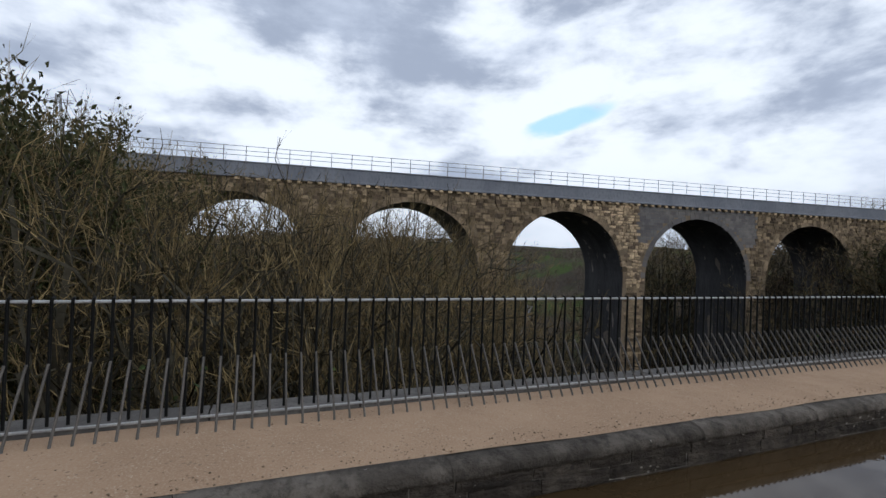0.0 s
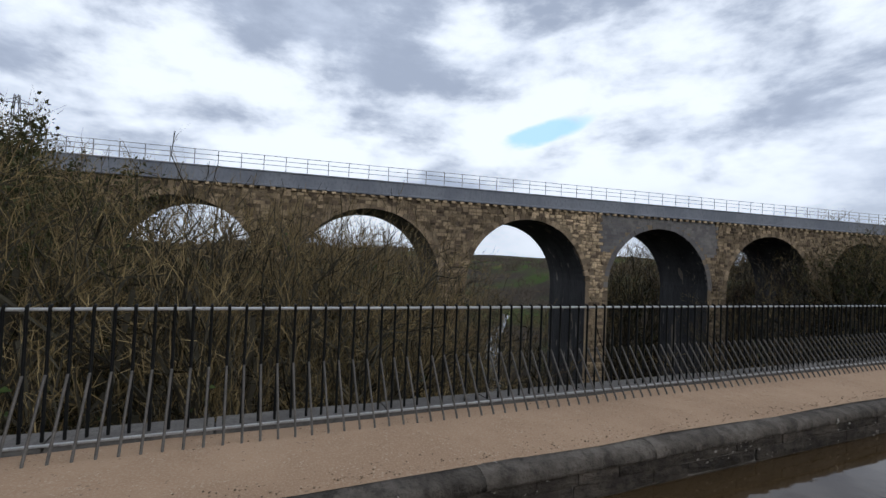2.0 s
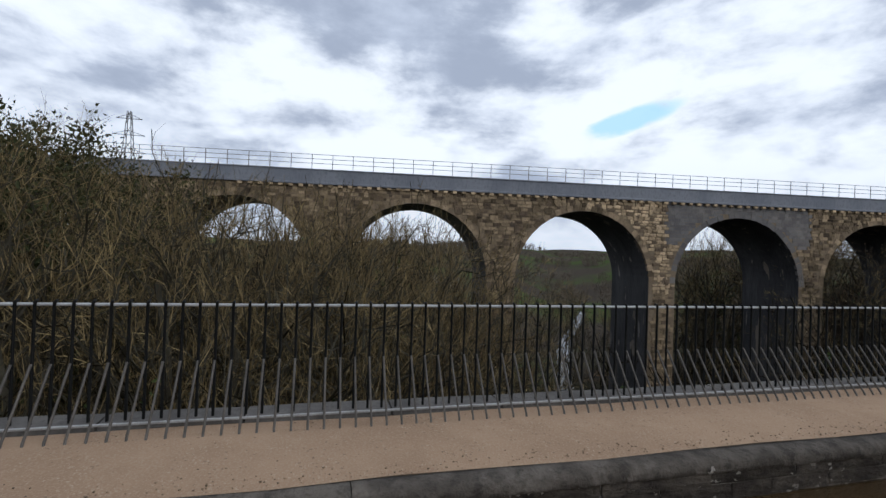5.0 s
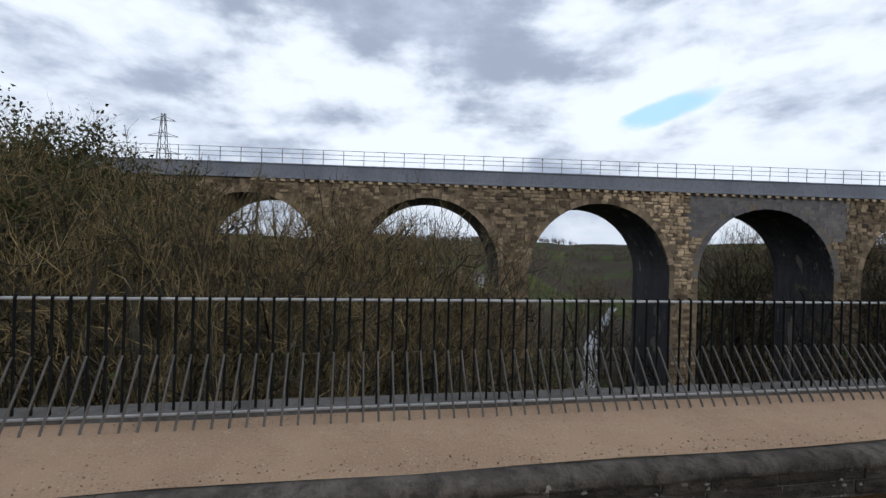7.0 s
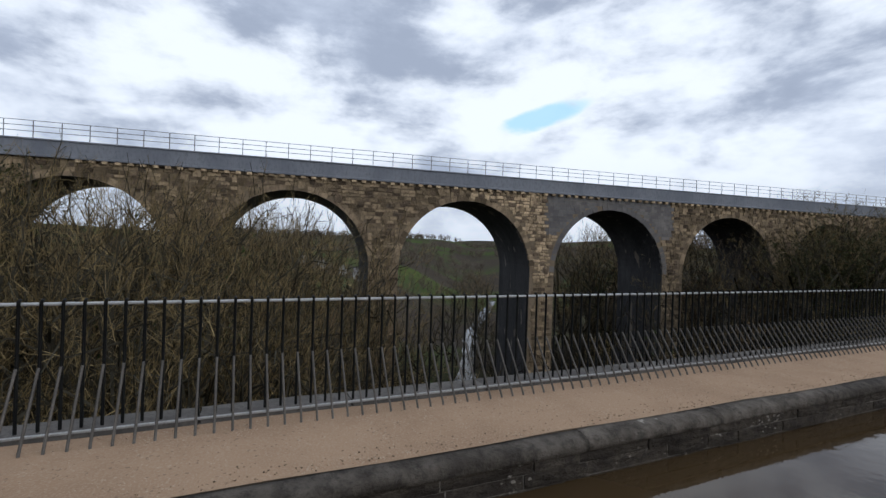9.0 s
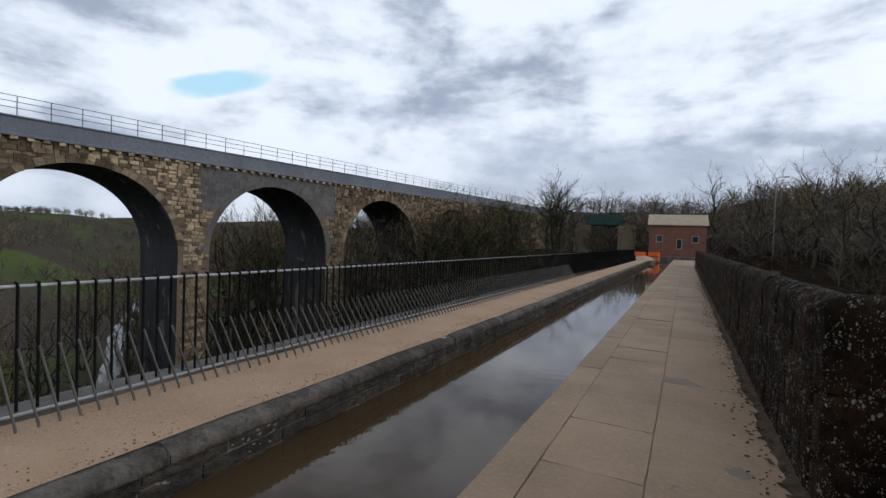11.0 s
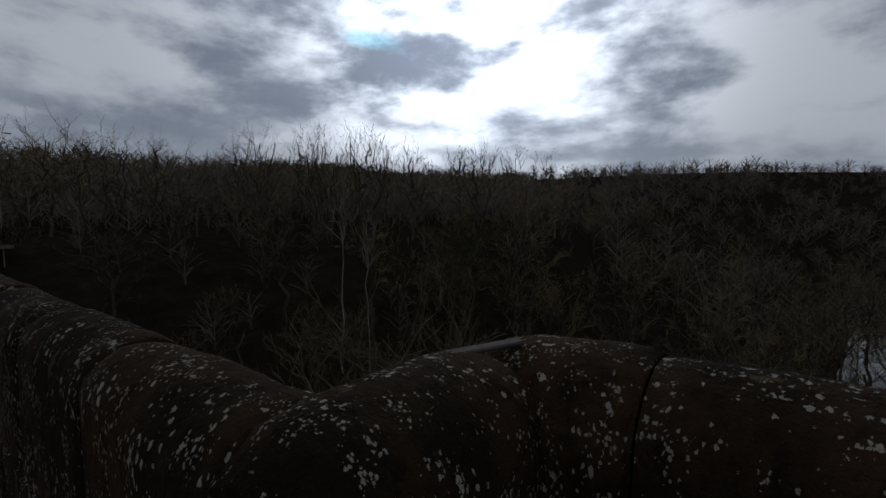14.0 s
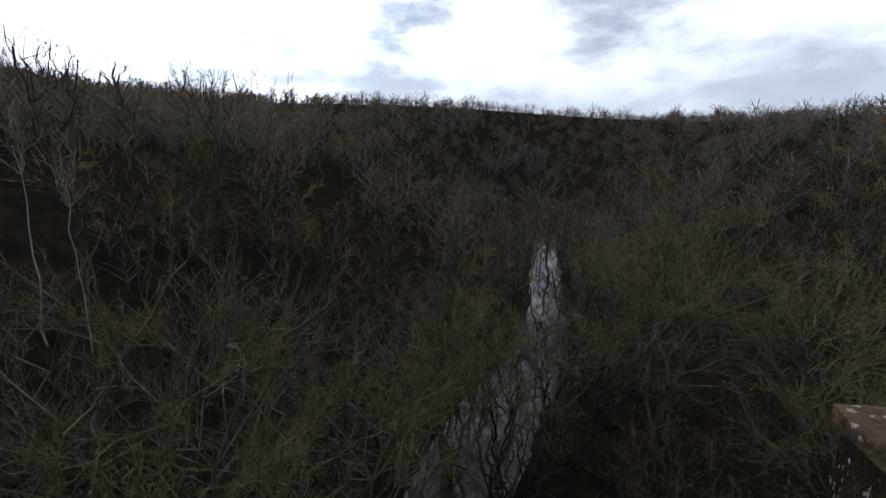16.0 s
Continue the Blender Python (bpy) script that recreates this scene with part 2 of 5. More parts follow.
TWIG2 = mat("twigs_russet", (0.145, 0.093, 0.051), (0.103, 0.066, 0.037), (0.178, 0.121, 0.068), 0.5, 6, 0.9, 0.0, rnd=0.5, island=0.9)
BIRCH = mat("birch_bark", (0.270, 0.259, 0.238), (0.194, 0.184, 0.167), (0.086, 0.076, 0.065), 1.2, 9, 0.8, 0.3, 0.01)
PALE = mat("twigs_pale", (0.135, 0.113, 0.056), (0.072, 0.058, 0.028), (0.175, 0.150, 0.083), 0.5, 6, 0.9, 0.0, rnd=0.4, island=1.6)
LICHEN = mat("lichen_bark", (0.095, 0.080, 0.046), (0.150, 0.130, 0.080), (0.050, 0.046, 0.024), 1.5, 14, 0.95, 0.6, 0.03, rnd=0.3)
# near-black twig and bark colour that holds the shade deep in the thicket
SHADE = mat("twigs_shaded", (0.017, 0.013, 0.008), (0.011, 0.009, 0.005), (0.022, 0.019, 0.011), 0.5, 6, 0.9, 0.0, rnd=0.4, island=1.2, gloss=0.0)
IVY = mat("ivy_leaves", (0.032, 0.052, 0.015), (0.052, 0.073, 0.022), (0.021, 0.035, 0.013), 0.8, 9, 0.55, 0.0, rnd=0.5, island=0.8)
EVERGREEN = mat("evergreen_leaves", (0.030, 0.036, 0.013), (0.054, 0.052, 0.021), (0.018, 0.022, 0.009), 0.5, 8, 0.75, 0.0, rnd=0.3, island=0.9)
FAR = mat("far_woods", (0.126, 0.102, 0.079), (0.096, 0.079, 0.064), (0.144, 0.120, 0.084), 0.03, 0.5, 0.95, 0.0, island=0.5)
BRICK = mat("red_brick", (0.24, 0.105, 0.075), (0.19, 0.085, 0.06), (0.28, 0.15, 0.11), 0.8, 12, 0.9, 0.4, 0.01)
ROOF = mat("pale_roof", (0.36, 0.29, 0.20), (0.29, 0.24, 0.17), (0.42, 0.36, 0.27), 0.7, 8, 0.8, 0.3, 0.02, rnd=0.15)
RUST = mat("rusted_iron", (0.045, 0.039, 0.035), (0.064, 0.054, 0.045), (0.083, 0.075, 0.068), 6, 40, 0.8, 0.5, 0.004)
SLATE = mat("slate_roof", (0.12, 0.115, 0.115), (0.16, 0.15, 0.145), None, 0.4, 6, 0.7, 0.3)
WHITE = mat("white_render", (0.432, 0.432, 0.420), (0.372, 0.372, 0.360), None, 0.3, 5, 0.8, 0.1)
GREEN = mat("green_girder_paint", (0.030, 0.075, 0.060), (0.045, 0.10, 0.080), (0.03, 0.05, 0.04), 0.6, 8, 0.55, 0.15)
ORANGE = mat("orange_barrier", (0.80, 0.17, 0.03), (0.70, 0.13, 0.03), None, 2, 12, 0.6, 0.1)
GLASS = mat("dark_window", (0.02, 0.022, 0.025), (0.03, 0.03, 0.033), None, 1, 6, 0.12, 0.0, gloss=0.5)


def make_ground_material():
    m = bpy.data.materials.new("valley_ground")
    m.use_nodes = True
    nt = m.node_tree
    bs = nt.nodes["Principled BSDF"]
    geo = nt.nodes.new("ShaderNodeNewGeometry")
    a = node(nt, "ShaderNodeTexNoise", Scale=0.012, Detail=5.0, Roughness=0.6)
    b = node(nt, "ShaderNodeTexNoise", Scale=0.5, Detail=8.0, Roughness=0.75)
    for n in (a, b):
        nt.links.new(geo.outputs["Position"], n.inputs["Vector"])
    # litter is near black: the shade under the trees is in its colour
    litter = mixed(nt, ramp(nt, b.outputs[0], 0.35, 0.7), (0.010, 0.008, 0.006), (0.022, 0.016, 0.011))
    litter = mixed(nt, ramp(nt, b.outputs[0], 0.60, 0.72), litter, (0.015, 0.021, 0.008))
    grass = mixed(nt, ramp(nt, b.outputs[0], 0.4, 0.65), (0.060, 0.088, 0.026), (0.080, 0.085, 0.036))
    sep = nt.nodes.new("ShaderNodeSeparateXYZ")
    nt.links.new(geo.outputs["Position"], sep.inputs[0])
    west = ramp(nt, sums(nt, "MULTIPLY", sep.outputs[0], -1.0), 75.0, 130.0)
    # west of the viaduct the litter turns paler, distance haze in the colour
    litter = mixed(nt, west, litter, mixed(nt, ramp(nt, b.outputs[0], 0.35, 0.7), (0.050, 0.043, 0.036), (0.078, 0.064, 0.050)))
    flat = nt.nodes.new("ShaderNodeVectorMath")
    flat.operation = "MULTIPLY_ADD"
    nt.links.new(geo.outputs["Position"], flat.inputs[0])
    flat.inputs[1].default_value, flat.inputs[2].default_value = (1 / 30, 1 / 16, 0), (270 / 30, -122 / 16, 0)
    reach = nt.nodes.new("ShaderNodeVectorMath")
    reach.operation = "LENGTH"
    nt.links.new(flat.outputs[0], reach.inputs[0])
    inside = sums(nt, "ADD", reach.outputs["Value"], sums(nt, "MULTIPLY", a.outputs[0], 0.8))
    field = sums(nt, "SUBTRACT", 1.0, ramp(nt, inside, 1.35, 1.42))
    litter = mixed(nt, sums(nt, "MULTIPLY", west, ramp(nt, a.outputs[0], 0.44, 0.58)), litter, (0.062, 0.084, 0.032))
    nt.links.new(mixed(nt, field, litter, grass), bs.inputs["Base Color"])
    bs.inputs["Roughness"].default_value = 0.95
    bs.inputs["Specular IOR Level"].default_value = 0.0
    bn = nt.nodes.new("ShaderNodeBump")
    bn.inputs["Strength"].default_value, bn.inputs["Distance"].default_value = 0.8, 0.25
    nt.links.new(b.outputs[0], bn.inputs["Height"])
    nt.links.new(bn.outputs[0], bs.inputs["Normal"])
    return m


def make_water(name, tint, ripple, scale, rough=0.03):
    m = bpy.data.materials.new(name)
    m.use_nodes = True
    nt = m.node_tree
    bs = nt.nodes["Principled BSDF"]
    geo = nt.nodes.new("ShaderNodeNewGeometry")
    a = node(nt, "ShaderNodeTexNoise", Scale=scale, Detail=3.0, Roughness=0.5)
    c = node(nt, "ShaderNodeTexNoise", Scale=0.35, Detail=2.0)
    for n in (a, c):
        nt.links.new(geo.outputs["Position"], n.inputs["Vector"])
    nt.links.new(mixed(nt, c.outputs[0], tint, [v * 0.7 for v in tint]), bs.inputs["Base Color"])
    bs.inputs["Roughness"].default_value, bs.inputs["IOR"].default_value = rough, 1.33
    bn = nt.nodes.new("ShaderNodeBump")
    bn.inputs["Distance"].default_value = 0.02
    nt.links.new(sums(nt, "MULTIPLY", ramp(nt, c.outputs[0], 0.35, 0.65), ripple), bn.inputs["Strength"])
    nt.links.new(a.outputs[0], bn.inputs["Height"])
    nt.links.new(bn.outputs[0], bs.inputs["Normal"])
    return m


GROUND = make_ground_material()
CANAL = make_water("canal_water", (0.058, 0.037, 0.018), 0.10, 5.0)
RIVER = make_water("river_water", (0.022, 0.019, 0.014), 0.22, 1.3, 0.05)


# ---- mesh helpers ----
def mesh_of(name, verts, faces, material, smooth=False):
    me = bpy.data.meshes.new(name)
    me.from_pydata([tuple(v) for v in verts], [], faces)
    me.materials.append(material)
    if smooth:
        me.polygons.foreach_set("use_smooth", [True] * len(me.polygons))
    me.update()
    return me


def bm_mesh(name, bm, material, smooth=False):
    bmesh.ops.recalc_face_normals(bm, faces=bm.faces)
    me = bpy.data.meshes.new(name)
    bm.to_mesh(me)
    bm.free()
    me.materials.append(material)
    if smooth:
        me.polygons.foreach_set("use_smooth", [True] * len(me.polygons))
    return me


def part(name, data, parent, m=None, label="", kind=""):
    """One mesh object under a thing; data is a mesh, m its pose there."""
    ob = new(name, data)
    ob.parent = parent
    if m is not None:
        ob.matrix_local = m
    return tagged(ob, label, kind=kind)


def box_bm(x0, x1, y0, y1, z0, z1, bevel=0.0, bm=None, segs=1):
    own = bm is None
    bm = bm or bmesh.new()
    got = bmesh.ops.create_cube(bm, size=1, matrix=Matrix.Translation(((x0 + x1) / 2, (y0 + y1) / 2, (z0 + z1) / 2))
                                @ Matrix.Diagonal((x1 - x0, y1 - y0, z1 - z0, 1)))
    if bevel:
        edges = list({e for v in got["verts"] for e in v.link_edges})
        bmesh.ops.bevel(bm, geom=edges, offset=bevel, segments=segs, affect="EDGES")
    return bm


def box_mesh(name, size, material, bevel=0.0):
    a, b, c = (s / 2 for s in size)
    return bm_mesh(name, box_bm(-a, a, -b, b, -c, c, bevel), material)


def rough_block(name, size, material, seed, wobble=0.02, cuts=2):
    """A hewn block with worn edges, its centre at the origin."""
    rng = random.Random(seed)
    bm = bmesh.new()
    bmesh.ops.create_cube(bm, size=1)
    bmesh.ops.subdivide_edges(bm, edges=list(bm.edges), cuts=cuts, use_grid_fill=True)
    for v in bm.verts:
        c = v.co
        corner = sum(abs(abs(k) - 0.5) < 1e-4 for k in c)
        shrink = (0, 0, 0.35, 0.7)[corner] * wobble
        v.co = Vector((k * s - math.copysign(shrink, k) * (abs(k) > 0.49) + rng.uniform(-1, 1) * wobble * 0.35 for k, s in zip(c, size)))
    return bm_mesh(name, bm, material)


def tube(name, pts, radius, material, sides=6):
    """A bar along a line of points."""
    verts, faces = [], []
    pts = [Vector(p) for p in pts]
    for i, p in enumerate(pts):
        way = (pts[min(i + 1, len(pts) - 1)] - pts[max(i - 1, 0)]).normalized()
        side = way.cross(Vector((0.31, 0.95, 0.05))).normalized()
        other = way.cross(side)
        for k in range(sides):
            a = 2 * math.pi * k / sides
            verts.append(p + (side * math.cos(a) + other * math.sin(a)) * radius)
    for i in range(len(pts) - 1):
        for k in range(sides):
            a, b = i * sides + k, i * sides + (k + 1) % sides
            faces.append((a, b, b + sides, a + sides))
    faces += [tuple(range(sides)), tuple(range(len(verts) - sides, len(verts)))]
    return mesh_of(name, verts, faces, material, True)


def boxes_mesh(name, items, material):
    """Many boxes in one mesh: centre, half sizes and a turn about z each."""
    it = np.array(items, dtype=float)
    n = len(it)
    unit = np.array([(x, y, z) for x in (-1, 1) for y in (-1, 1) for z in (-1, 1)], dtype=float)
    v = unit[None] * it[:, None, 3:6]
    c, s = np.cos(it[:, 6])[:, None], np.sin(it[:, 6])[:, None]
    v = np.stack((v[..., 0] * c - v[..., 1] * s, v[..., 0] * s + v[..., 1] * c, v[..., 2]), -1) + it[:, None, :3]
    quads = np.array([(0, 1, 3, 2), (4, 6, 7, 5), (0, 4, 5, 1), (2, 3, 7, 6), (0, 2, 6, 4), (1, 5, 7, 3)])
    f = (quads[None] + 8 * np.arange(n)[:, None, None]).reshape(-1, 4)
    me = bpy.data.meshes.new(name)
    me.from_pydata(v.reshape(-1, 3).tolist(), [], f.tolist())
    me.materials.append(material)
    return me


def S(t):
    t = np.clip(t, 0, 1)
    return t * t * (3 - 2 * t)


# ---- the valley ----
RIVER_X = (-700, -260, -147, -83, -43, 0, 35, 48, 66, 88, 136, 300, 700)
RIVER_Y = (420, 170, 90, 53, 32, 24, 20, 17, 11, 9, 6, -8, -40)


def ground_z(x, y):
    x, y = np.asarray(x, float), np.asarray(y, float)
    d = np.abs(y - np.interp(x, RIVER_X, RIVER_Y)) * 0.9
    wide = 50 + 190 * S((-x - 50) / 160) + 25 * S((x - 50) / 150)
    z = -27.58 + 26.8 * S((d - 6) / wide)
    z = z + 9 * S((d - 55) / 120) * S((np.abs(x) - 9) / 30) * S((x + 40) / 60)
    z = z + 22 * S((x - 70) / 420) * S((d - 6) / 50) + 6 * S((-x - 330) / 600) + 26 * S((y - 140) / 260) + 10 * S((-y - 120) / 300)
    z = z + 11 * S((-x - 130) / 60) * S((d - 22) / 45)
    z = z + 1.2 * np.sin(x * 0.071 + 1.3) * np.cos(y * 0.083) * S((d - 12) / 20) * S((np.abs(x) - 9) / 12)
    f = S((x - 190) / 260)
    z = z * (1 - f) + (27 + 4 * np.sin(y * 0.013) + 3 * np.sin(x * 0.017 + y * 0.006)) * f
    west = S((-x - 90) / 60)
    z = z * (1 - west) + np.minimum(z, -4 + (24 + 9 * np.sin(y * 0.009 - 0.6) + 5 * np.sin(y * 0.023 + x * 0.008)) * S((-x - 400) / 520)) * west
    deck = (np.abs(x) < 10) & (y > -80) & (y < 90)
    return np.where(deck, np.minimum(z, -0.6), z)


def make_ground():
    t = np.linspace(-1, 1, 171)
    g = np.sinh(t * 4.2) / np.sinh(4.2) * 2600
    X, Y = np.meshgrid(g, g + 20)
    Z = ground_z(X, Y)
    n = len(g)
    v = np.stack((X, Y, Z), -1).reshape(-1, 3)
    i = (np.arange(n - 1)[:, None] * n + np.arange(n - 1)[None]).reshape(-1)
    f = np.stack((i, i + 1, i + n + 1, i + n), 1)
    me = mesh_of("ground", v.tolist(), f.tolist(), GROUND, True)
    tagged(new("ground", me), "valley ground of leaf litter, ivy and pasture, shade under trees painted in", "ground", kind="structure")


make_ground()


def make_river():
    xs = np.linspace(-600, 600, 700)
    ys = np.interp(xs, RIVER_X, RIVER_Y)
    half = 4.6 - 1.5 * S((xs - 48) / 15) + 0.35 * np.sin(xs * 0.13) + 0.18 * np.sin(xs * 0.47 + 1) - 2.4 * S((-xs - 45) / 20)
    v, f = [], []
    for x, y, w in zip(xs, ys, half):
        v += [(x, y - w * 1.1, -27.5), (x, y + w * 1.1, -27.5)]
    f = [(2 * i, 2 * i + 2, 2 * i + 3, 2 * i + 1) for i in range(len(xs) - 1)]
    tagged(new("river_water", mesh_of("river_water", v, f, RIVER)), "dark rippled river between wooded banks", "river", kind="structure")


make_river()


# ---- arched masonry ----
def arched_wall(name, u0, u1, centres, radius, spring, top, bottom, width, face, under):
    """A wall along y with semicircular arches through it, front at x = 0 and back at x = -width."""
    cols = [(u0, bottom)]
    for c in centres:
        cols.append((c - radius, bottom))
        for k in range(33):
            a = math.pi * (1 - k / 32)
            cols.append((c + radius * math.cos(a), spring + radius * math.sin(a)))
        cols.append((c + radius, bottom))
    cols.append((u1, bottom))
    v, f, g = [], [], []
    for u, z in cols:
        v += [(0, u, z), (0, u, top), (-width, u, z), (-width, u, top)]
    for i in range(len(cols) - 1):
        a, b = 4 * i, 4 * i + 4
        if abs(cols[i][0] - cols[i + 1][0]) > 1e-6:
            f += [(a, b, b + 1, a + 1), (a + 2, a + 3, b + 3, b + 2), (a + 1, b + 1, b + 3, a + 3)]
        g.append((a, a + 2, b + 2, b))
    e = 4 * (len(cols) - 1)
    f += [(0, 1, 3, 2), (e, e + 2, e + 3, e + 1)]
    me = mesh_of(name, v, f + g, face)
    # arch undersides and pier sides take the second material
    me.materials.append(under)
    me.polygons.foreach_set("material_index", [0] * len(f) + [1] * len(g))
    return me


VANGLE = math.atan(0.1495)
PITCH, RADIUS, SPRING = 17.1, 7.1, -0.45
VTOP, STRING = 9.45, 7.98


def viaduct_pose():
    return Matrix.Translation((-43.6, 23.7, 0)) @ Matrix.Rotation(-VANGLE, 4, "Z")


def make_viaduct():
    """Local y runs along the viaduct, x = 0 is its near face."""
    thing = tagged(new("railway_viaduct"), "tall tan sandstone railway viaduct with round arches and a grey parapet", "viaduct")
    thing.matrix_world = viaduct_pose()
    first = -0.85
    centres = [first + PITCH * (k + 0.5) for k in range(-4, 5)]
    u0, u1 = centres[0] - 30, centres[-1] + 34
    part("arcade", arched_wall("arcade", u0, u1, centres, RADIUS, SPRING, STRING, -29, 8.0, CORE, SOFFIT), thing, None, "arched masonry core with near-black undersides")
    rng = random.Random(5)
    # parapet band, string course and corbels
    bm = box_bm(-8.25, 0.22, u0, u1, STRING + 0.22, VTOP - 0.14)
    part("parapet_band", bm_mesh("parapet_band", bm, PARAPET), thing, None, "smooth blue-grey parapet band")
    part("coping", bm_mesh("coping", box_bm(-8.33, 0.30, u0, u1, VTOP - 0.14, VTOP, 0.03), PARAPET), thing)
    part("string_course", bm_mesh("string_course", box_bm(-8.3, 0.34, u0, u1, STRING, STRING + 0.22, 0.03), PARAPET), thing)
    corbel = rough_block("corbel", (0.34, 0.42, 0.24), STONE, 3, 0.02, 1)
    u = -26.0
    while u < 66:
        part("corbel", corbel, thing, pose(0.15, u, STRING - 0.12))
        u += 0.92
    # arch rings
    wedge_v = []
    step = math.pi / 36
    for x in (-0.25, 0.05):
        for r, w in ((RADIUS, 0.46), (RADIUS + 0.58, 0.48)):
            for sgn in (-1, 1):
                a = sgn * step * w
                wedge_v.append((x, r * math.sin(a), r * math.cos(a)))
    wedge = mesh_of("voussoir", wedge_v, [(0, 1, 3, 2), (4, 6, 7, 5), (0, 4, 5, 1), (2, 3, 7, 6), (0, 2, 6, 4), (1, 5, 7, 3)], RINGS)
    blue_wedge = wedge.copy()
    blue_wedge.materials[0] = BLUEBRICK
    for n, c in enumerate(centres[2:8]):
        for j in range(36):
            a = math.pi * (j + 0.5) / 36 - math.pi / 2
            part("voussoir", blue_wedge if n == 3 else wedge, thing, Matrix.Translation((rng.uniform(-0.06, 0.03), c, SPRING + rng.uniform(-0.03, 0.03))) @ Matrix.Rotation(-a, 4, "X"))
    # coursed blocks of the spandrels and piers
    dark_c = centres[5]
    singles, rest, bricks = [], [], []
    z = -14.0
    while z < STRING - 0.05:
        h = rng.uniform(0.26, 0.42)
        h = min(h, STRING - 0.02 - z)
        u = -48.0
        while u < 92:
            w = rng.uniform(0.32, 0.95)
            mid, zc = u + w / 2, z + h / 2
            c = min(centres, key=lambda q: abs(q - mid))
            r = math.hypot(max(0, abs(mid - c) - w * 0.3), max(0, zc - SPRING))
            clear = r > RADIUS + 0.52 if zc > SPRING else abs(mid - c) - w / 2 > RADIUS - 0.02 or abs(mid - c) > RADIUS + 0.3
            if clear and h > 0.12:
                out = rng.uniform(0.01, 0.13)
                if zc < SPRING and abs(mid - c) - w / 2 < RADIUS:
                    pass
                elif abs(mid - dark_c) < 8.3 and zc > 3.6 and r > RADIUS + 0.52:
                    bricks.append((-0.03 + out * 0.15, mid, zc, 0.06, w / 2 - 0.008, h / 2 - 0.008, 0))
                else:
                    tall = h * (1.9 if rng.random() < 0.12 else rng.uniform(0.72, 1.0))
                    item = (-0.08 + out, mid, zc + rng.uniform(-0.03, 0.03), 0.10, (w / 2 - 0.014) * rng.uniform(0.85, 1.0), tall / 2 - 0.014, rng.uniform(-0.03, 0.03))
                    (singles if 8 < mid - 0 < 26 and zc > -1.5 and len(singles) < 290 else rest).append(item)
            u += w
        z += h
    blocks = [rough_block("stone", (1, 1, 1), STONE, 40 + i, 0.09, 1) for i in range(5)]
    dark = [m.copy() for m in blocks]
    for m in dark:
        m.materials[0] = DARKSTONE
    for i, (x, y, zc, a, b, c, _) in enumerate(singles):
        part("stone", (dark if i % 11 in (2, 7) else blocks)[i % 5], thing, Matrix.Translation((x, y, zc)) @ Matrix.Diagonal((2 * a, 2 * b, 2 * c, 1)))
    part("stonework", boxes_mesh("stonework", [b for i, b in enumerate(rest) if i % 11 not in (2, 7)], STONE), thing, None, "rough coursed sandstone blocks", "stuff")
    part("dark_stonework", boxes_mesh("dark_stonework", [(b[0] + 0.02, *b[1:]) for i, b in enumerate(rest) if i % 11 in (2, 7)], DARKSTONE), thing, None, "dark brown weathered blocks", "stuff")
    part("repaired_brickwork", boxes_mesh("repaired_brickwork", bricks, BLUEBRICK), thing, None, "dark grey engineering brick repair", "stuff")
    # deck railing
    rail = tagged(new("viaduct_railing"), "thin grey steel post-and-rail fence along the viaduct parapet", "railing")
    rail.matrix_world = viaduct_pose()
    post = tube("post", [(0, 0, 0), (0, 0, 1.42)], 0.035, STEEL, 5)
    u = -62.0
    while u < 88:
        part("post", post, rail, pose(0.02, u, VTOP))
        u += 1.93
    for zz in (0.55, 0.98, 1.4):
        part("rail", tube("rail", [(0.02, -64, VTOP + zz), (0.02, 90, VTOP + zz)], 0.026, STEEL, 5), rail)


make_viaduct()


# ---- the aqueduct ----
Y0, Y1 = -34.0, 66.0
EDGE, FACE = -1.63, 0.56
KF, KB, RAILX = -3.59, -3.79, -5.2
WATER, PATHZ = -0.20, 0.18


def nosed_stone(length, seed):
    """A coping stone along y with a rounded front edge; x = 0 is the line of the wall face and z = 0 its top."""
    prof = [(KB - KF + 0.01, -0.136), (KB - KF + 0.01, -0.004), (-0.12, -0.006), (-0.05, -0.018), (-0.014, -0.038), (0.002, -0.066), (0.006, -0.100), (0.004, -0.126), (-0.006, -0.136)]
    n, m = max(8, int(length / 0.11)), len(prof)
    v, f = [], []
    for i in range(n + 1):
        y = -length / 2 + length * i / n
        worn = 0.012 if i in (0, n) else 0.0
        for k, (x, z) in enumerate(prof):
            q = Vector((x * 9 + seed, y * 2.6, z * 9))
            w = 0.009 * noise.noise(q) + 0.007 * noise.noise(q * 3.3)
            front = 1.0 if k > 2 else 0.25
            v.append((x + (w - worn) * front, y, z + w * 0.7 * front - worn * front * 0.5))
    for i in range(n):
        for k in range(m - 1):
            f.append((i * m + k, i * m + k + 1, i * m + m + k + 1, i * m + m + k))
    f += [tuple(range(m)), tuple(range(n * m, n * m + m))[::-1]]
    me = mesh_of("kerb_stone", v, f, KERB_TOP)
    me.polygons.foreach_set("use_smooth", [len(p.vertices) == 4 for p in me.polygons])
    return me


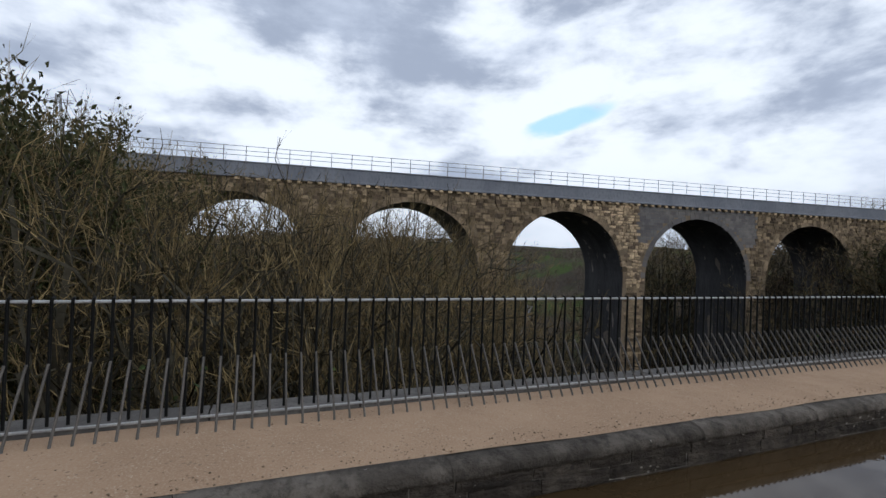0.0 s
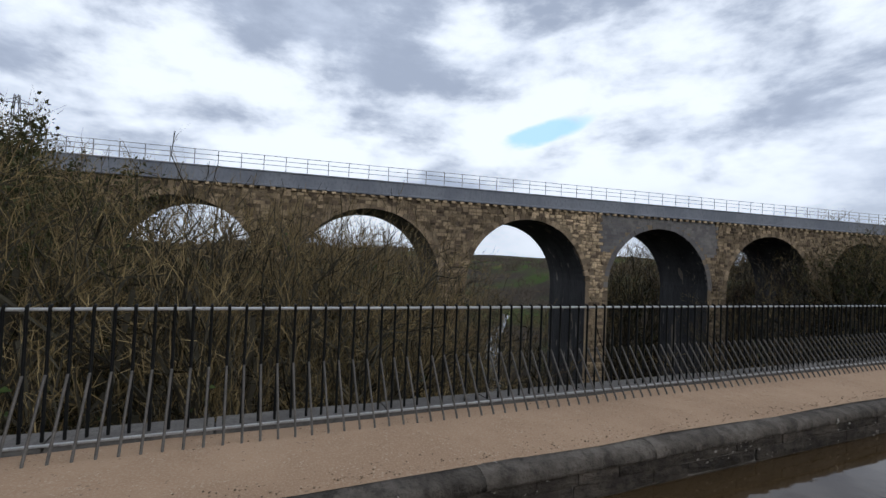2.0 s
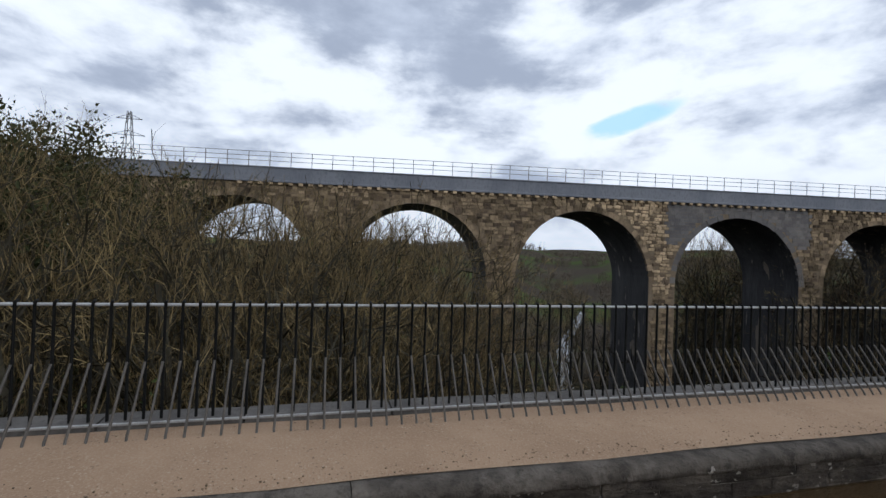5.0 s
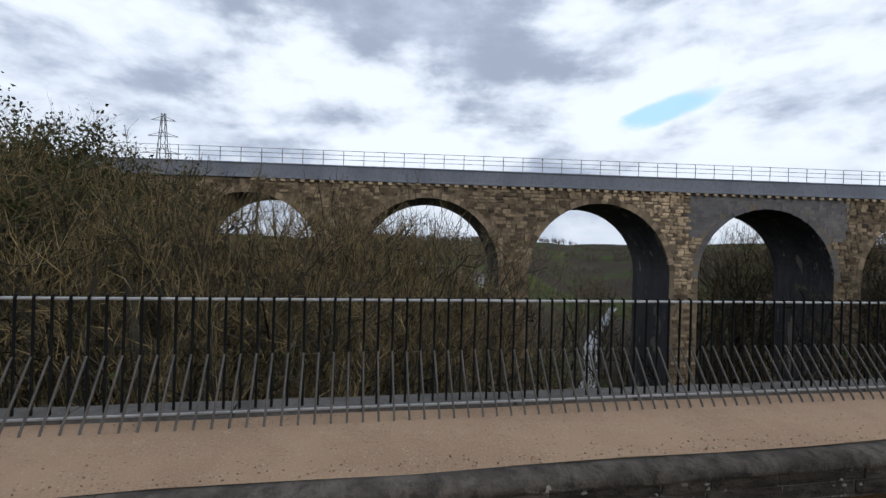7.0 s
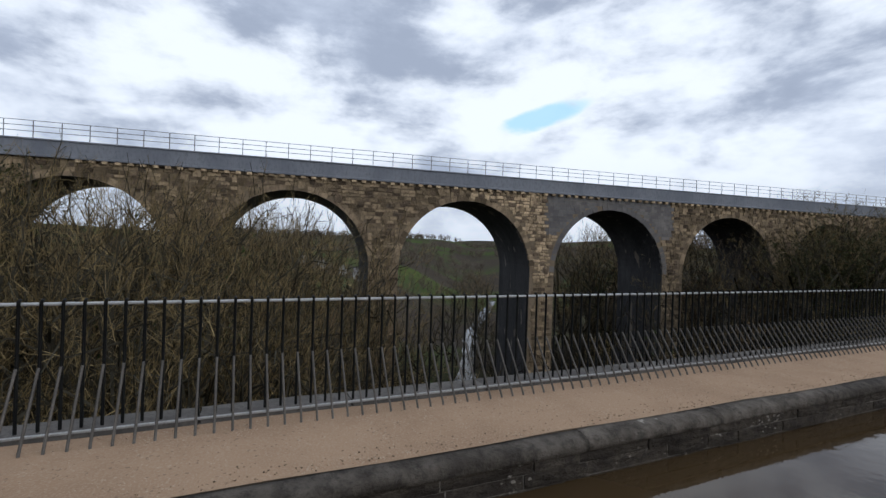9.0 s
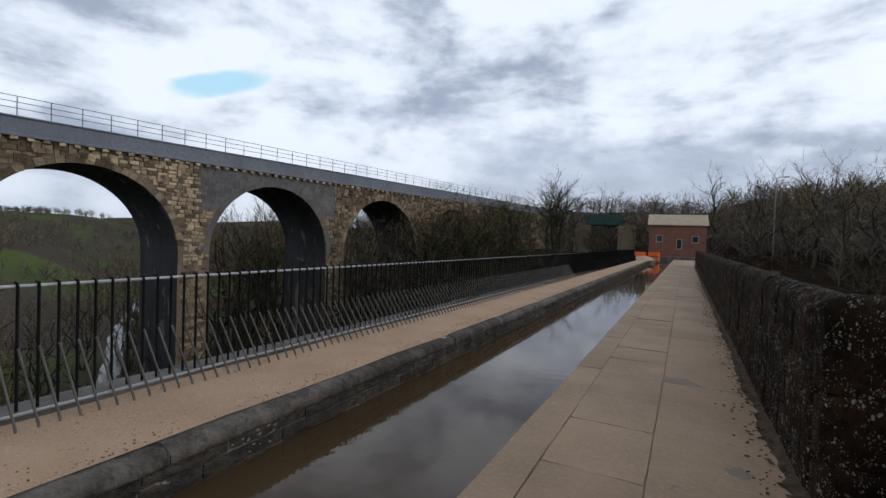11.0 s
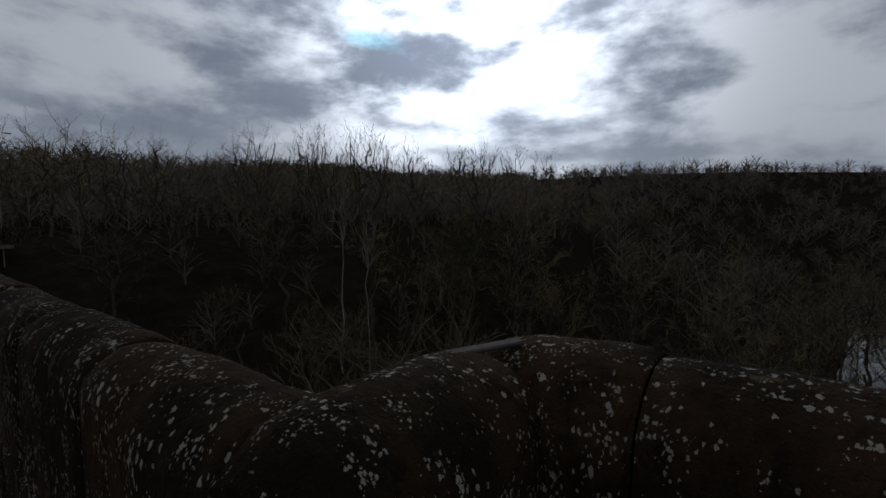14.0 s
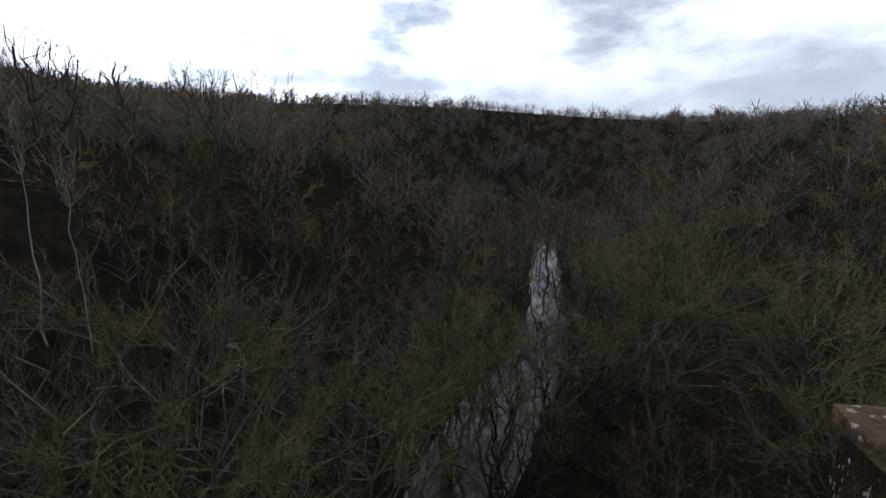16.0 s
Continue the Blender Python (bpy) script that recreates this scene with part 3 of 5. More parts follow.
def make_aqueduct():
    centres = [-11.0, 17.0, 45.0]
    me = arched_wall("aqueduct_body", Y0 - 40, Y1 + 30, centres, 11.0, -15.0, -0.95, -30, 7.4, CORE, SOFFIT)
    ob = tagged(new("aqueduct_body", me), "stone aqueduct carrying the canal over the valley on arches", "aqueduct", kind="structure")
    ob.location = (1.8, 0, 0)
    tagged(new("canal_bed", bm_mesh("canal_bed", box_bm(KF - 0.6, EDGE + 0.05, Y0, Y1 + 20, -0.95, -0.7), BED)), "muddy canal bed", "canal bed", kind="structure")
    w = mesh_of("canal_water", [(KF - 0.05, Y0, WATER), (EDGE + 0.12, Y0, WATER), (EDGE + 0.12, Y1 + 16, WATER), (KF - 0.05, Y1 + 16, WATER)], [(0, 1, 2, 3)], CANAL)
    tagged(new("canal_water", w), "still brown canal water reflecting sky and railing", "canal", kind="structure")
    # towpath
    tow = tagged(new("towpath", bm_mesh("towpath", box_bm(EDGE + 0.03, FACE + 0.3, Y0, Y1 + 24, -0.95, -0.014), BED)), "worn stone-flagged canal towpath", "towpath", kind="structure")
    rng = random.Random(11)
    for x0, x1, lo, hi, name in ((EDGE, EDGE + 0.34, 1.0, 1.7, "coping_stone"), (EDGE + 0.345, EDGE + 1.13, 0.8, 1.5, "flagstone"), (EDGE + 1.14, FACE - 0.01, 2.6, 4.6, "flagstone")):
        y = Y0
        made = {}
        while y < Y1 + 8:
            w = round(rng.uniform(lo, hi), 1)
            if (w, name) not in made:
                made[w, name] = rough_block(name, (x1 - x0 + 0.002, w - 0.004, 0.12 if name == "flagstone" else 0.34), FLAG, int(w * 10), 0.008, 3)
            drop = 0.06 if name == "flagstone" else 0.17
            ob = part(name, made[w, name], tow, pose((x0 + x1) / 2, y + w / 2, -drop + rng.uniform(-0.006, 0.006), rng.uniform(-0.25, 0.25), rng.uniform(-0.3, 0.3), rng.uniform(-0.35, 0.35)))
            y += w
    # far kerb
    kerb = tagged(new("canal_wall", bm_mesh("canal_wall", box_bm(KB, KF - 0.033, Y0, Y1 + 8, -0.95, PATHZ - 0.1), MORTAR)), "weathered grey stone canal side wall with pale streaks", "canal wall", kind="structure")
    y = Y0
    made = {}
    while y < Y1:
        w = round(rng.uniform(1.6, 3.4), 1)
        if y < 13.86 < y + w or (13.86 - w - 0.9 < y < 13.86):
            w = 13.86 - y
        if round(w, 2) not in made:
            made[round(w, 2)] = nosed_stone(w - 0.006, int(w * 17))
        part("kerb_stone", made[round(w, 2)], kerb, pose(KF, y + w / 2, PATHZ - 0.002 + rng.uniform(-0.006, 0.004), 0, rng.uniform(-0.8, 0.8), rng.uniform(-0.12, 0.12)))
        y += w
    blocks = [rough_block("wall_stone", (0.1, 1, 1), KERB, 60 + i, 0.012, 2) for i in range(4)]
    far_blocks = []
    for z0, z1 in ((-0.062, 0.038), (-0.185, -0.068), (-0.48, -0.191)):
        y = Y0
        while y < Y1:
            w = rng.uniform(0.35, 1.1)
            x = KF - 0.062 + rng.uniform(-0.012, 0.006)
            if -7 < y < 26:
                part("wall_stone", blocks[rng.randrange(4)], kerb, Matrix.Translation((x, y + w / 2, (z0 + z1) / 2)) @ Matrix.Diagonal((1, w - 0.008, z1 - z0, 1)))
            else:
                far_blocks.append((x, y + w / 2, (z0 + z1) / 2, 0.05, w / 2 - 0.004, (z1 - z0) / 2, 0))
            y += w
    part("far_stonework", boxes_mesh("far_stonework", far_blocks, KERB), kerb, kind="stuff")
    # sand path and ledge
    n = 120
    v, f = [], []
    rng2 = random.Random(3)
    ys = np.linspace(Y0, Y1 + 3, n)
    xs = np.linspace(-5.06, KB + 0.02, 9)
    for yy in ys:
        for i, xx in enumerate(xs):
            edge = 0.02 * math.sin(yy * 2.3 + xx) + rng2.uniform(-0.015, 0.015) if i in (0, 8) else 0
            v.append((xx + edge, yy, PATHZ - 0.004 + 0.012 * math.sin(i / 8 * math.pi) + rng2.uniform(-0.003, 0.003)))
    f = [(r * 9 + c, r * 9 + c + 1, r * 9 + c + 10, r * 9 + c + 9) for r in range(n - 1) for c in range(8)]
    tagged(new("path", mesh_of("path", v, f, SAND, True)), "buff crushed-gravel path beside the canal", "path", kind="structure")
    tagged(new("path_base", bm_mesh("path_base", box_bm(-5.40, KB, Y0, Y1 + 3, -0.95, PATHZ - 0.03), BED)), "stone base under the gravel path", "path base", kind="structure")
    ledge = tagged(new("ledge", bm_mesh("ledge", box_bm(-5.42, -5.08, Y0, Y1, -0.5, PATHZ - 0.02), LEDGE)), "pale grey stone ledge under the railing", "ledge", kind="structure")
    y = Y0
    slab = [rough_block("ledge_stone", (0.32, w, 0.10), LEDGE, i, 0.012, 2) for i, w in enumerate((1.19, 1.39, 1.59))]
    while y < Y1 - 2:
        i = rng.randrange(3)
        w = (1.2, 1.4, 1.6)[i]
        part("ledge_stone", slab[i], ledge, pose(-5.25, y + w / 2, PATHZ + 0.0))
        y += w


make_aqueduct()


def make_gravel():
    rng = random.Random(8)
    items = []
    for _ in range(3000):
        near_edge = rng.random() < 0.62
        x = KB - abs(rng.gauss(0, 0.13)) if near_edge else rng.uniform(-5.0, KB)
        y = rng.uniform(-6, 30) if rng.random() < 0.8 else rng.uniform(30, 60)
        r = rng.uniform(0.002, 0.006)
        items.append((x, y, PATHZ + r * 0.3 + 0.004, r * rng.uniform(0.7, 1.4), r, r * 0.7, rng.uniform(0, 3.1)))
    tagged(new("loose_gravel", boxes_mesh("loose_gravel", items, PEBBLE)), "loose brown gravel scattered over the path", "gravel", kind="stuff")


make_gravel()


def make_litter():
    """Damp soil and dead leaves gathered along the foot of the parapet."""
    rng = random.Random(18)
    v, f = [], []
    y = 6.0
    while y < 60:
        w = 0.10 + 0.07 * noise.noise(Vector((0, y * 1.3, 2))) + 0.05 * noise.noise(Vector((4, y * 6, 0)))
        v += [(FACE + 0.03, y, 0.045), (FACE - 0.02, y, 0.035 + rng.uniform(0, 0.01)), (FACE - max(0.03, w * 0.6), y, 0.016 + rng.uniform(0, 0.008)), (FACE - max(0.05, w + 0.04), y, -0.008)]
        y += 0.07
    n = len(v) // 4
    for i in range(n - 1):
        for k in range(3):
            f.append((4 * i + k, 4 * i + k + 1, 4 * i + k + 5, 4 * i + k + 4))
    tagged(new("leaf_litter", mesh_of("leaf_litter", v, f, SOIL)), "dark damp soil and dead leaves along the wall foot", "leaf litter", kind="stuff")
    items = []
    for _ in range(1400):
        y = rng.uniform(11, 40)
        r = rng.uniform(0.006, 0.02)
        items.append((FACE - abs(rng.gauss(0.03, 0.16)), y, 0.016, r, r * rng.uniform(0.3, 0.8), 0.003, rng.uniform(0, 3.1)))
    tagged(new("dead_leaves", boxes_mesh("dead_leaves", items, SOIL)), "small brown dead leaves scattered on the towpath", "leaves", kind="stuff")


make_litter()


def make_railing():
    thing = tagged(new("railing"), "black iron railing with raking stays and a pale top rail", "railing")
    part("top_rail", bm_mesh("top_rail", box_bm(RAILX - 0.028, RAILX + 0.028, Y0, Y1, 1.250, 1.274, 0.007), RAILTOP), thing, None, "pale galvanised flat top rail")
    part("bottom_rail", bm_mesh("bottom_rail", box_bm(-5.105, -5.080, Y0, Y1, 0.205, 0.228, 0.005), RAILTOP), thing, None, "pale galvanised bottom rail")
    bar_pts = [(0.034, 0, 0.05), (0.034, 0, 1.26), (0.030, 0, 1.285), (-0.01, 0, 1.296)]
    stay_pts = [(0.43, 0, 0.165), (0.415, 0, 0.21), (0.065, 0, 0.735), (0.055, 0, 0.75)]
    bar = tube("bar", bar_pts, 0.0135, IRON, 6)
    # stays get the paler iron, coloured as if lit
    stay = tube("stay", stay_pts, 0.0112, LIT_IRON, 6)
    gap = 0.144
    n0, n1 = int(-5.5 / gap), int(34.0 / gap)
    for k in range(n0, n1):
        m = pose(RAILX, k * gap, 0)
        part("bar", bar, thing, m)
        part("stay", stay, thing, m)
    v, f = [], []
    for me in (bar, stay):
        bv = [vv.co.copy() for vv in me.vertices]
        bf = [tuple(p.vertices) for p in me.polygons]
        for k in list(range(int(Y0 / gap), n0)) + list(range(n1, int(Y1 / gap))):
            o = len(v)
            v += [(c.x + RAILX, c.y + k * gap, c.z) for c in bv]
            f += [tuple(i + o for i in q) for q in bf]
    part("far_bar", mesh_of("far_bar", v, f, IRON), thing, None, "", "stuff")


make_railing()


# ---- the towpath parapet ----
WALLTOP, HALF = 1.525, 0.215


def parapet_stone(name, length, z0, z1, seed, rounded, taper0=0.0, taper1=0.0, half=HALF):
    """A stone along y from 0 to length; a rounded one has a half-round top and may fall away at its ends."""
    rng = random.Random(seed)
    noise_at = Vector((seed * 3.7, seed * 1.3, 0))
    prof = []
    if rounded:
        for k in range(4):
            prof.append((-half, z0 + (z1 - half * 0.95 - z0) * k / 3))
        for k in range(1, 12):
            a = math.pi * (1 - k / 12)
            prof.append((half * math.cos(a), z1 - half * 0.95 + half * 0.95 * math.sin(a)))
        for k in range(4):
            prof.append((half, z1 - half * 0.95 - (z1 - half * 0.95 - z0) * k / 3))
    else:
        for k in range(5):
            prof.append((-half, z0 + (z1 - z0) * k / 4))
        prof += [(-half / 2, z1), (half / 2, z1)]
        for k in range(5):
            prof.append((half, z1 - (z1 - z0) * k / 4))
    n = max(6, int(length / 0.09))
    v, f = [], []
    m = len(prof)
    for i in range(n + 1):
        y = length * i / n
        end = min(1.0, max(0.0, 1 - y / taper0) if taper0 else 0) + min(1.0, max(0.0, 1 - (length - y) / taper1) if taper1 else 0)
        lip = 0.010 if i in (0, n) else 0.0
        for x, z in prof:
            q = Vector((x * 3, y * 3, z * 3)) + noise_at
            w = 0.016 * noise.noise(q) + 0.006 * noise.noise(q * 4)
            k = 1 - 0.30 * end * end
            top = (z - z0) / (z1 - z0)
            v.append((x * k * (1 - lip / half) + math.copysign(w, x), y + (0.004 if i == 0 else -0.004 if i == n else 0),
                      z - 0.07 * end * end * top - lip * top + w * top))
    for i in range(n):
        for k in range(m - 1):
            f.append((i * m + k, i * m + k + 1, i * m + m + k + 1, i * m + m + k))
    f += [tuple(range(m)), tuple(range(n * m, n * m + m))]
    bm = bmesh.new()
    for c in v:
        bm.verts.new(c)
    bm.verts.ensure_lookup_table()
    for q in f:
        bm.faces.new([bm.verts[i] for i in q])
    me = bm_mesh(name, bm, GRIT, True)
    me.polygons.foreach_set("use_smooth", [len(p.vertices) == 4 for p in me.polygons])
    return me


def wall_run(thing, x, y, turn, length, seed, taper0=0.0, taper1=0.0, crest=WALLTOP, half=HALF):
    """Coping stones over two courses from (x, y) along a heading; turn 0 runs along +y."""
    rng = random.Random(seed)
    base = Matrix.Translation((x, y, 0)) @ Matrix.Rotation(radians(turn), 4, "Z")
    for z0, z1, rounded, lo, hi, out in ((0.84, crest, True, 0.75, 1.25, 0.0), (0.36, 0.832, False, 0.7, 1.3, 0.012), (-0.05, 0.352, False, 0.8, 1.4, 0.02)):
        at = 0.0
        while at < length - 0.01:
            w = rng.uniform(lo, hi)
            if length - at - w < 0.45:
                w = length - at
            me = parapet_stone("coping_stone" if rounded else "wall_stone", w, z0, z1, rng.randrange(10000), rounded,
                               taper0 if at == 0 else 0, taper1 if at + w > length - 0.01 else 0, half + out)
            part("coping_stone" if rounded else "wall_stone", me, thing, base @ Matrix.Translation((rng.uniform(-0.006, 0.006), at, rng.uniform(-0.008, 0.008) if rounded else 0)))
            at += w


RX, RY0, RY1 = 1.40, 14.82, 15.70


def make_parapet():
    thing = tagged(new("parapet"), "blackened gritstone parapet wall with rounded lichen-spotted coping", "parapet wall", kind="structure")
    cx = FACE + HALF
    wall_run(thing, FACE + 0.165, RY1 + HALF + 0.06, 0, 44.2, 21, 0, 0, 1.475, 0.165)
    wall_run(thing, cx, RY0 - 0.46, 180, 22.0, 22)
    refuge = tagged(new("refuge_parapet"), "curved recess in the gritstone parapet with rounded coping", "parapet wall", kind="structure")
    wall_run(refuge, FACE - 0.004, RY1 + HALF, -90, RX - HALF - FACE + 0.03, 23, 0.17, 0, WALLTOP - 0.02)
    wall_run(refuge, RX, RY0 - 0.43, 0, RY1 + 0.30 - RY0 + 0.43, 24, 0, 0.22, WALLTOP - 0.032)
    wall_run(refuge, 0.75, RY0 - HALF, -90, RX - HALF - 0.73, 25, 0.16, 0, WALLTOP + 0.02)
    # outer pilaster block at the corner
    block = part("pilaster", rough_block("pilaster", (0.38, 0.32, 1.27), GRIT, 77, 0.02, 3), refuge, pose(RX + 0.09, RY1 + 0.21, 0.655), "square gritstone pilaster")
    # the lighter cap colour stands for light falling on the flat top
    part("capstone", rough_block("capstone", (0.40, 0.34, 0.07), GRIT_LIT, 78, 0.016, 4), block, pose(0, 0, 0.668), "flat capstone coloured lighter brown for the light on its top")
    part("iron_cramp", bm_mesh("iron_cramp", box_bm(-0.022, 0.022, -0.11, 0.11, -0.006, 0.006, 0.004), RUST), refuge, pose(1.24, RY1 + 0.19, WALLTOP - 0.036, 4, 0, -122), "flat grey iron cramp")


make_parapet()


# ---- trees ----
def segments_mesh(name, segs, material):
    """Three-sided tapered twigs in one mesh from rows of start, end and the two radii."""
    s = np.array(segs, dtype=float)
    p, q, r0, r1 = s[:, 0:3], s[:, 3:6], s[:, 6:7], s[:, 7:8]
    way = q - p
    way /= np.linalg.norm(way, axis=1, keepdims=True) + 1e-9
    side = np.cross(way, np.array((0.37, 0.21, 0.9)))
    side /= np.linalg.norm(side, axis=1, keepdims=True) + 1e-9
    other = np.cross(way, side)
    ring = []
    for base, r in ((p, r0), (q, r1)):
        for k in range(3):
            a = 2 * math.pi * k / 3
            ring.append(base + r * (side * math.cos(a) + other * math.sin(a)))
    v = np.stack(ring, 1).reshape(-1, 3)
    f = np.array([(0, 1, 4, 3), (1, 2, 5, 4), (2, 0, 3, 5)])
    f = (f[None] + 6 * np.arange(len(s))[:, None, None]).reshape(-1, 4)
    me = bpy.data.meshes.new(name)
    me.from_pydata(v.tolist(), [], f.tolist())
    me.materials.append(material)
    return me


def strips_mesh(name, rows, material):
    """Flat tapered strips in one mesh from rows of start, end and the two half widths."""
    rng = np.random.default_rng(4)
    p, q = rows[:, 0:3], rows[:, 3:6]
    side = np.cross(q - p, rng.normal(size=p.shape))
    side /= np.linalg.norm(side, axis=1, keepdims=True) + 1e-9
    a, b = side * rows[:, 6:7], side * rows[:, 7:8]
    v = np.stack((p - a, p + a, q + b, q - b), 1).reshape(-1, 3)
    me = bpy.data.meshes.new(name)
    me.from_pydata(v.tolist(), [], np.arange(len(v)).reshape(-1, 4).tolist())
    me.materials.append(material)
    return me


def leaves_mesh(name, centres, size, material, seed):
    """Small folded leaves turned every way."""
    rng = np.random.default_rng(seed)
    c = np.array(centres, dtype=float)
    n = len(c)
    a = rng.normal(size=(n, 3))
    a /= np.linalg.norm(a, axis=1, keepdims=True)
    b = np.cross(a, rng.normal(size=(n, 3)))
    b /= np.linalg.norm(b, axis=1, keepdims=True)
    k = size * rng.uniform(0.6, 1.4, (n, 1))
    up = np.cross(a, b) * 0.35
    v = np.stack((c - a * k, c + (b * 0.5 + up) * k, c + a * k, c + (-b * 0.5 + up) * k), 1).reshape(-1, 3)
    i = 4 * np.arange(n)[:, None]
    f = np.concatenate((i + np.array((0, 1, 2)), i + np.array((0, 2, 3))))
    me = bpy.data.meshes.new(name)
    me.from_pydata(v.tolist(), [], f.tolist())
    me.materials.append(material)
    return me


def branch_way(rng, d, spread):
    a = d.orthogonal().normalized()
    a.rotate(Matrix.Rotation(rng.uniform(0, 2 * math.pi), 3, d))
    return (d * math.cos(spread) + a * math.sin(spread)).normalized()


def bough(rng, p, q, rise, r0, r1, steps, wander, out):
    """A limb from p to q that bends upwards on its way; adds its segments to out and returns its points."""
    p, q = Vector(p), Vector(q)
    span = (q - p).length
    ctrl = p * 0.55 + q * 0.45 + Vector((0, 0, span * rise))
    pts, at = [(p.copy(), (ctrl - p).normalized(), r0)], p
    for i in range(1, steps + 1):
        t = i / steps
        c = p * (1 - t) ** 2 + ctrl * 2 * t * (1 - t) + q * t * t
        if i < steps:
            c += Vector((rng.gauss(0, 1), rng.gauss(0, 1), rng.gauss(0, 0.7))) * span * wander
        ra, rb = r0 + (r1 - r0) * (i - 1) / steps, r0 + (r1 - r0) * t
        out.append((*at, *c, ra, rb))
        pts.append((c.copy(), (c - at).normalized(), rb))
        at = c
    return pts


def bare_tree(seed, stems, height, wide=0.36, clear=0.25, limbs=12, sprays=8, girth=1.0, rise=0.16, twig=0.011, low=-0.45, wander=0.025):
    """Segments of a leafless tree about its foot with a rounded, uneven crown: trunk with limbs, and branches."""
    rng = random.Random(seed)
    trunk, branches = [], []
    mid, half = height * (1 + clear) / 2, height * (1 - clear) / 2
    reach = height * wide
    for s in range(stems):
        lean = 0.03 if stems == 1 else rng.uniform(0.3, 0.6)
        a = 6.28 * (s + rng.random() * 0.6) / stems
        top = Vector((math.cos(a) * reach * lean, math.sin(a) * reach * lean, height * rng.uniform(0.62, 0.78)))
        stem = bough(rng, (0, 0, -0.6), top, 0.06, girth * height * (0.017 if stems == 1 else 0.011), height * 0.005 * min(1.0, girth), 8, wander, trunk)
        count = max(3, limbs // stems)
        for i in range(count):
            h = low + (1.0 - low) * (i + rng.random()) / count
            b = i * 2.4 + rng.uniform(-0.4, 0.4) + a
            flat = math.sqrt(max(0.06, 1 - h * h))
            size = rng.uniform(0.58, 0.86)
            end = Vector((math.cos(b) * flat * reach * size, math.sin(b) * flat * reach * size, mid + h * half * size)) + top * (0.3 if stems > 1 else 0)
            end.z = mid + h * half * size
            foot_z = min(max(end.z - math.hypot(end.x, end.y) * rng.uniform(0.5, 0.9), height * clear * 0.6), height * 0.6)
            k = min(7, max(1, int((foot_z + 0.6) / (top.z + 0.6) * 8)))
            p, d, r = stem[k]
            lp = bough(rng, p, end, rise, r * 0.55, max(twig * 1.6, r * 0.16), 6, 0.05, trunk)
            out = (end - Vector((0, 0, mid - half * 0.5))).normalized()
            for j in range(sprays):
                p2, d2, r2 = lp[min(6, 2 + j * 5 // sprays)]
                way = (branch_way(rng, d2, rng.uniform(0.45, 1.05)) + out * 0.55 + Vector((0, 0, 0.15))).normalized()
                ln = reach * rng.uniform(0.26, 0.5) * (1 - 0.4 * max(0.0, h))
                bough(rng, p2, p2 + way * ln, 0.08, max(r2 * 0.5, twig * 1.2), twig * 0.7, 4, 0.065, branches)
    return trunk, branches


def twigs_mesh(name, branches, count, length, width, material, seed, steps=2, spread=0.5):
    """Thin flat twigs springing from the branches, each forking into finer shoots."""
    rng = np.random.default_rng(seed)
    b = np.array(branches, dtype=float)
    size = np.linalg.norm(b[:, 3:6] - b[:, 0:3], axis=1)
    pick = rng.choice(len(b), count, p=size / size.sum())
    t = rng.random((count, 1))
    start = b[pick, 0:3] * (1 - t) + b[pick, 3:6] * t

    def unit(v):
        return v / (np.linalg.norm(v, axis=1, keepdims=True) + 1e-9)

    d = unit(unit(b[pick, 3:6] - b[pick, 0:3]) + rng.normal(0, spread * 0.8, (count, 3)) + np.array((0, 0, 0.18)))
    L = length * rng.uniform(0.4, 1.25, (count, 1))
    mid = start + d * L * 0.45
    d2 = unit(d + rng.normal(0, 0.34, (count, 3)) + np.array((0, 0, 0.16)))
    end = mid + d2 * L * 0.55
    w = np.full((count, 1), width)
    strips = [(start, mid, w, w * 0.7), (mid, end, w * 0.7, w * 0.3)] if steps > 1 else [(start, end, w, w * 0.35)]
    for at in ((mid, start * 0.5 + mid * 0.5) if steps > 2 else (mid,)):
        d3 = unit(d2 + rng.normal(0, 0.6, (count, 3)) + np.array((0, 0, 0.1)))
        strips.append((at, at + d3 * L * rng.uniform(0.35, 0.7, (count, 1)), w * 0.6, w * 0.25))
    v = []
    for p, q, w0, w1 in strips:
        side = unit(np.cross(q - p, rng.normal(size=(count, 3)))) * 0.5
        v.append(np.stack((p - side * w0, p + side * w0, q + side * w1, q - side * w1), 1))
    v = np.concatenate(v).reshape(-1, 3)
    f = np.arange(len(v)).reshape(-1, 4)
    me = bpy.data.meshes.new(name)
    me.from_pydata(v.tolist(), [], f.tolist())
    me.materials.append(material)
    return me


MODELS = {}


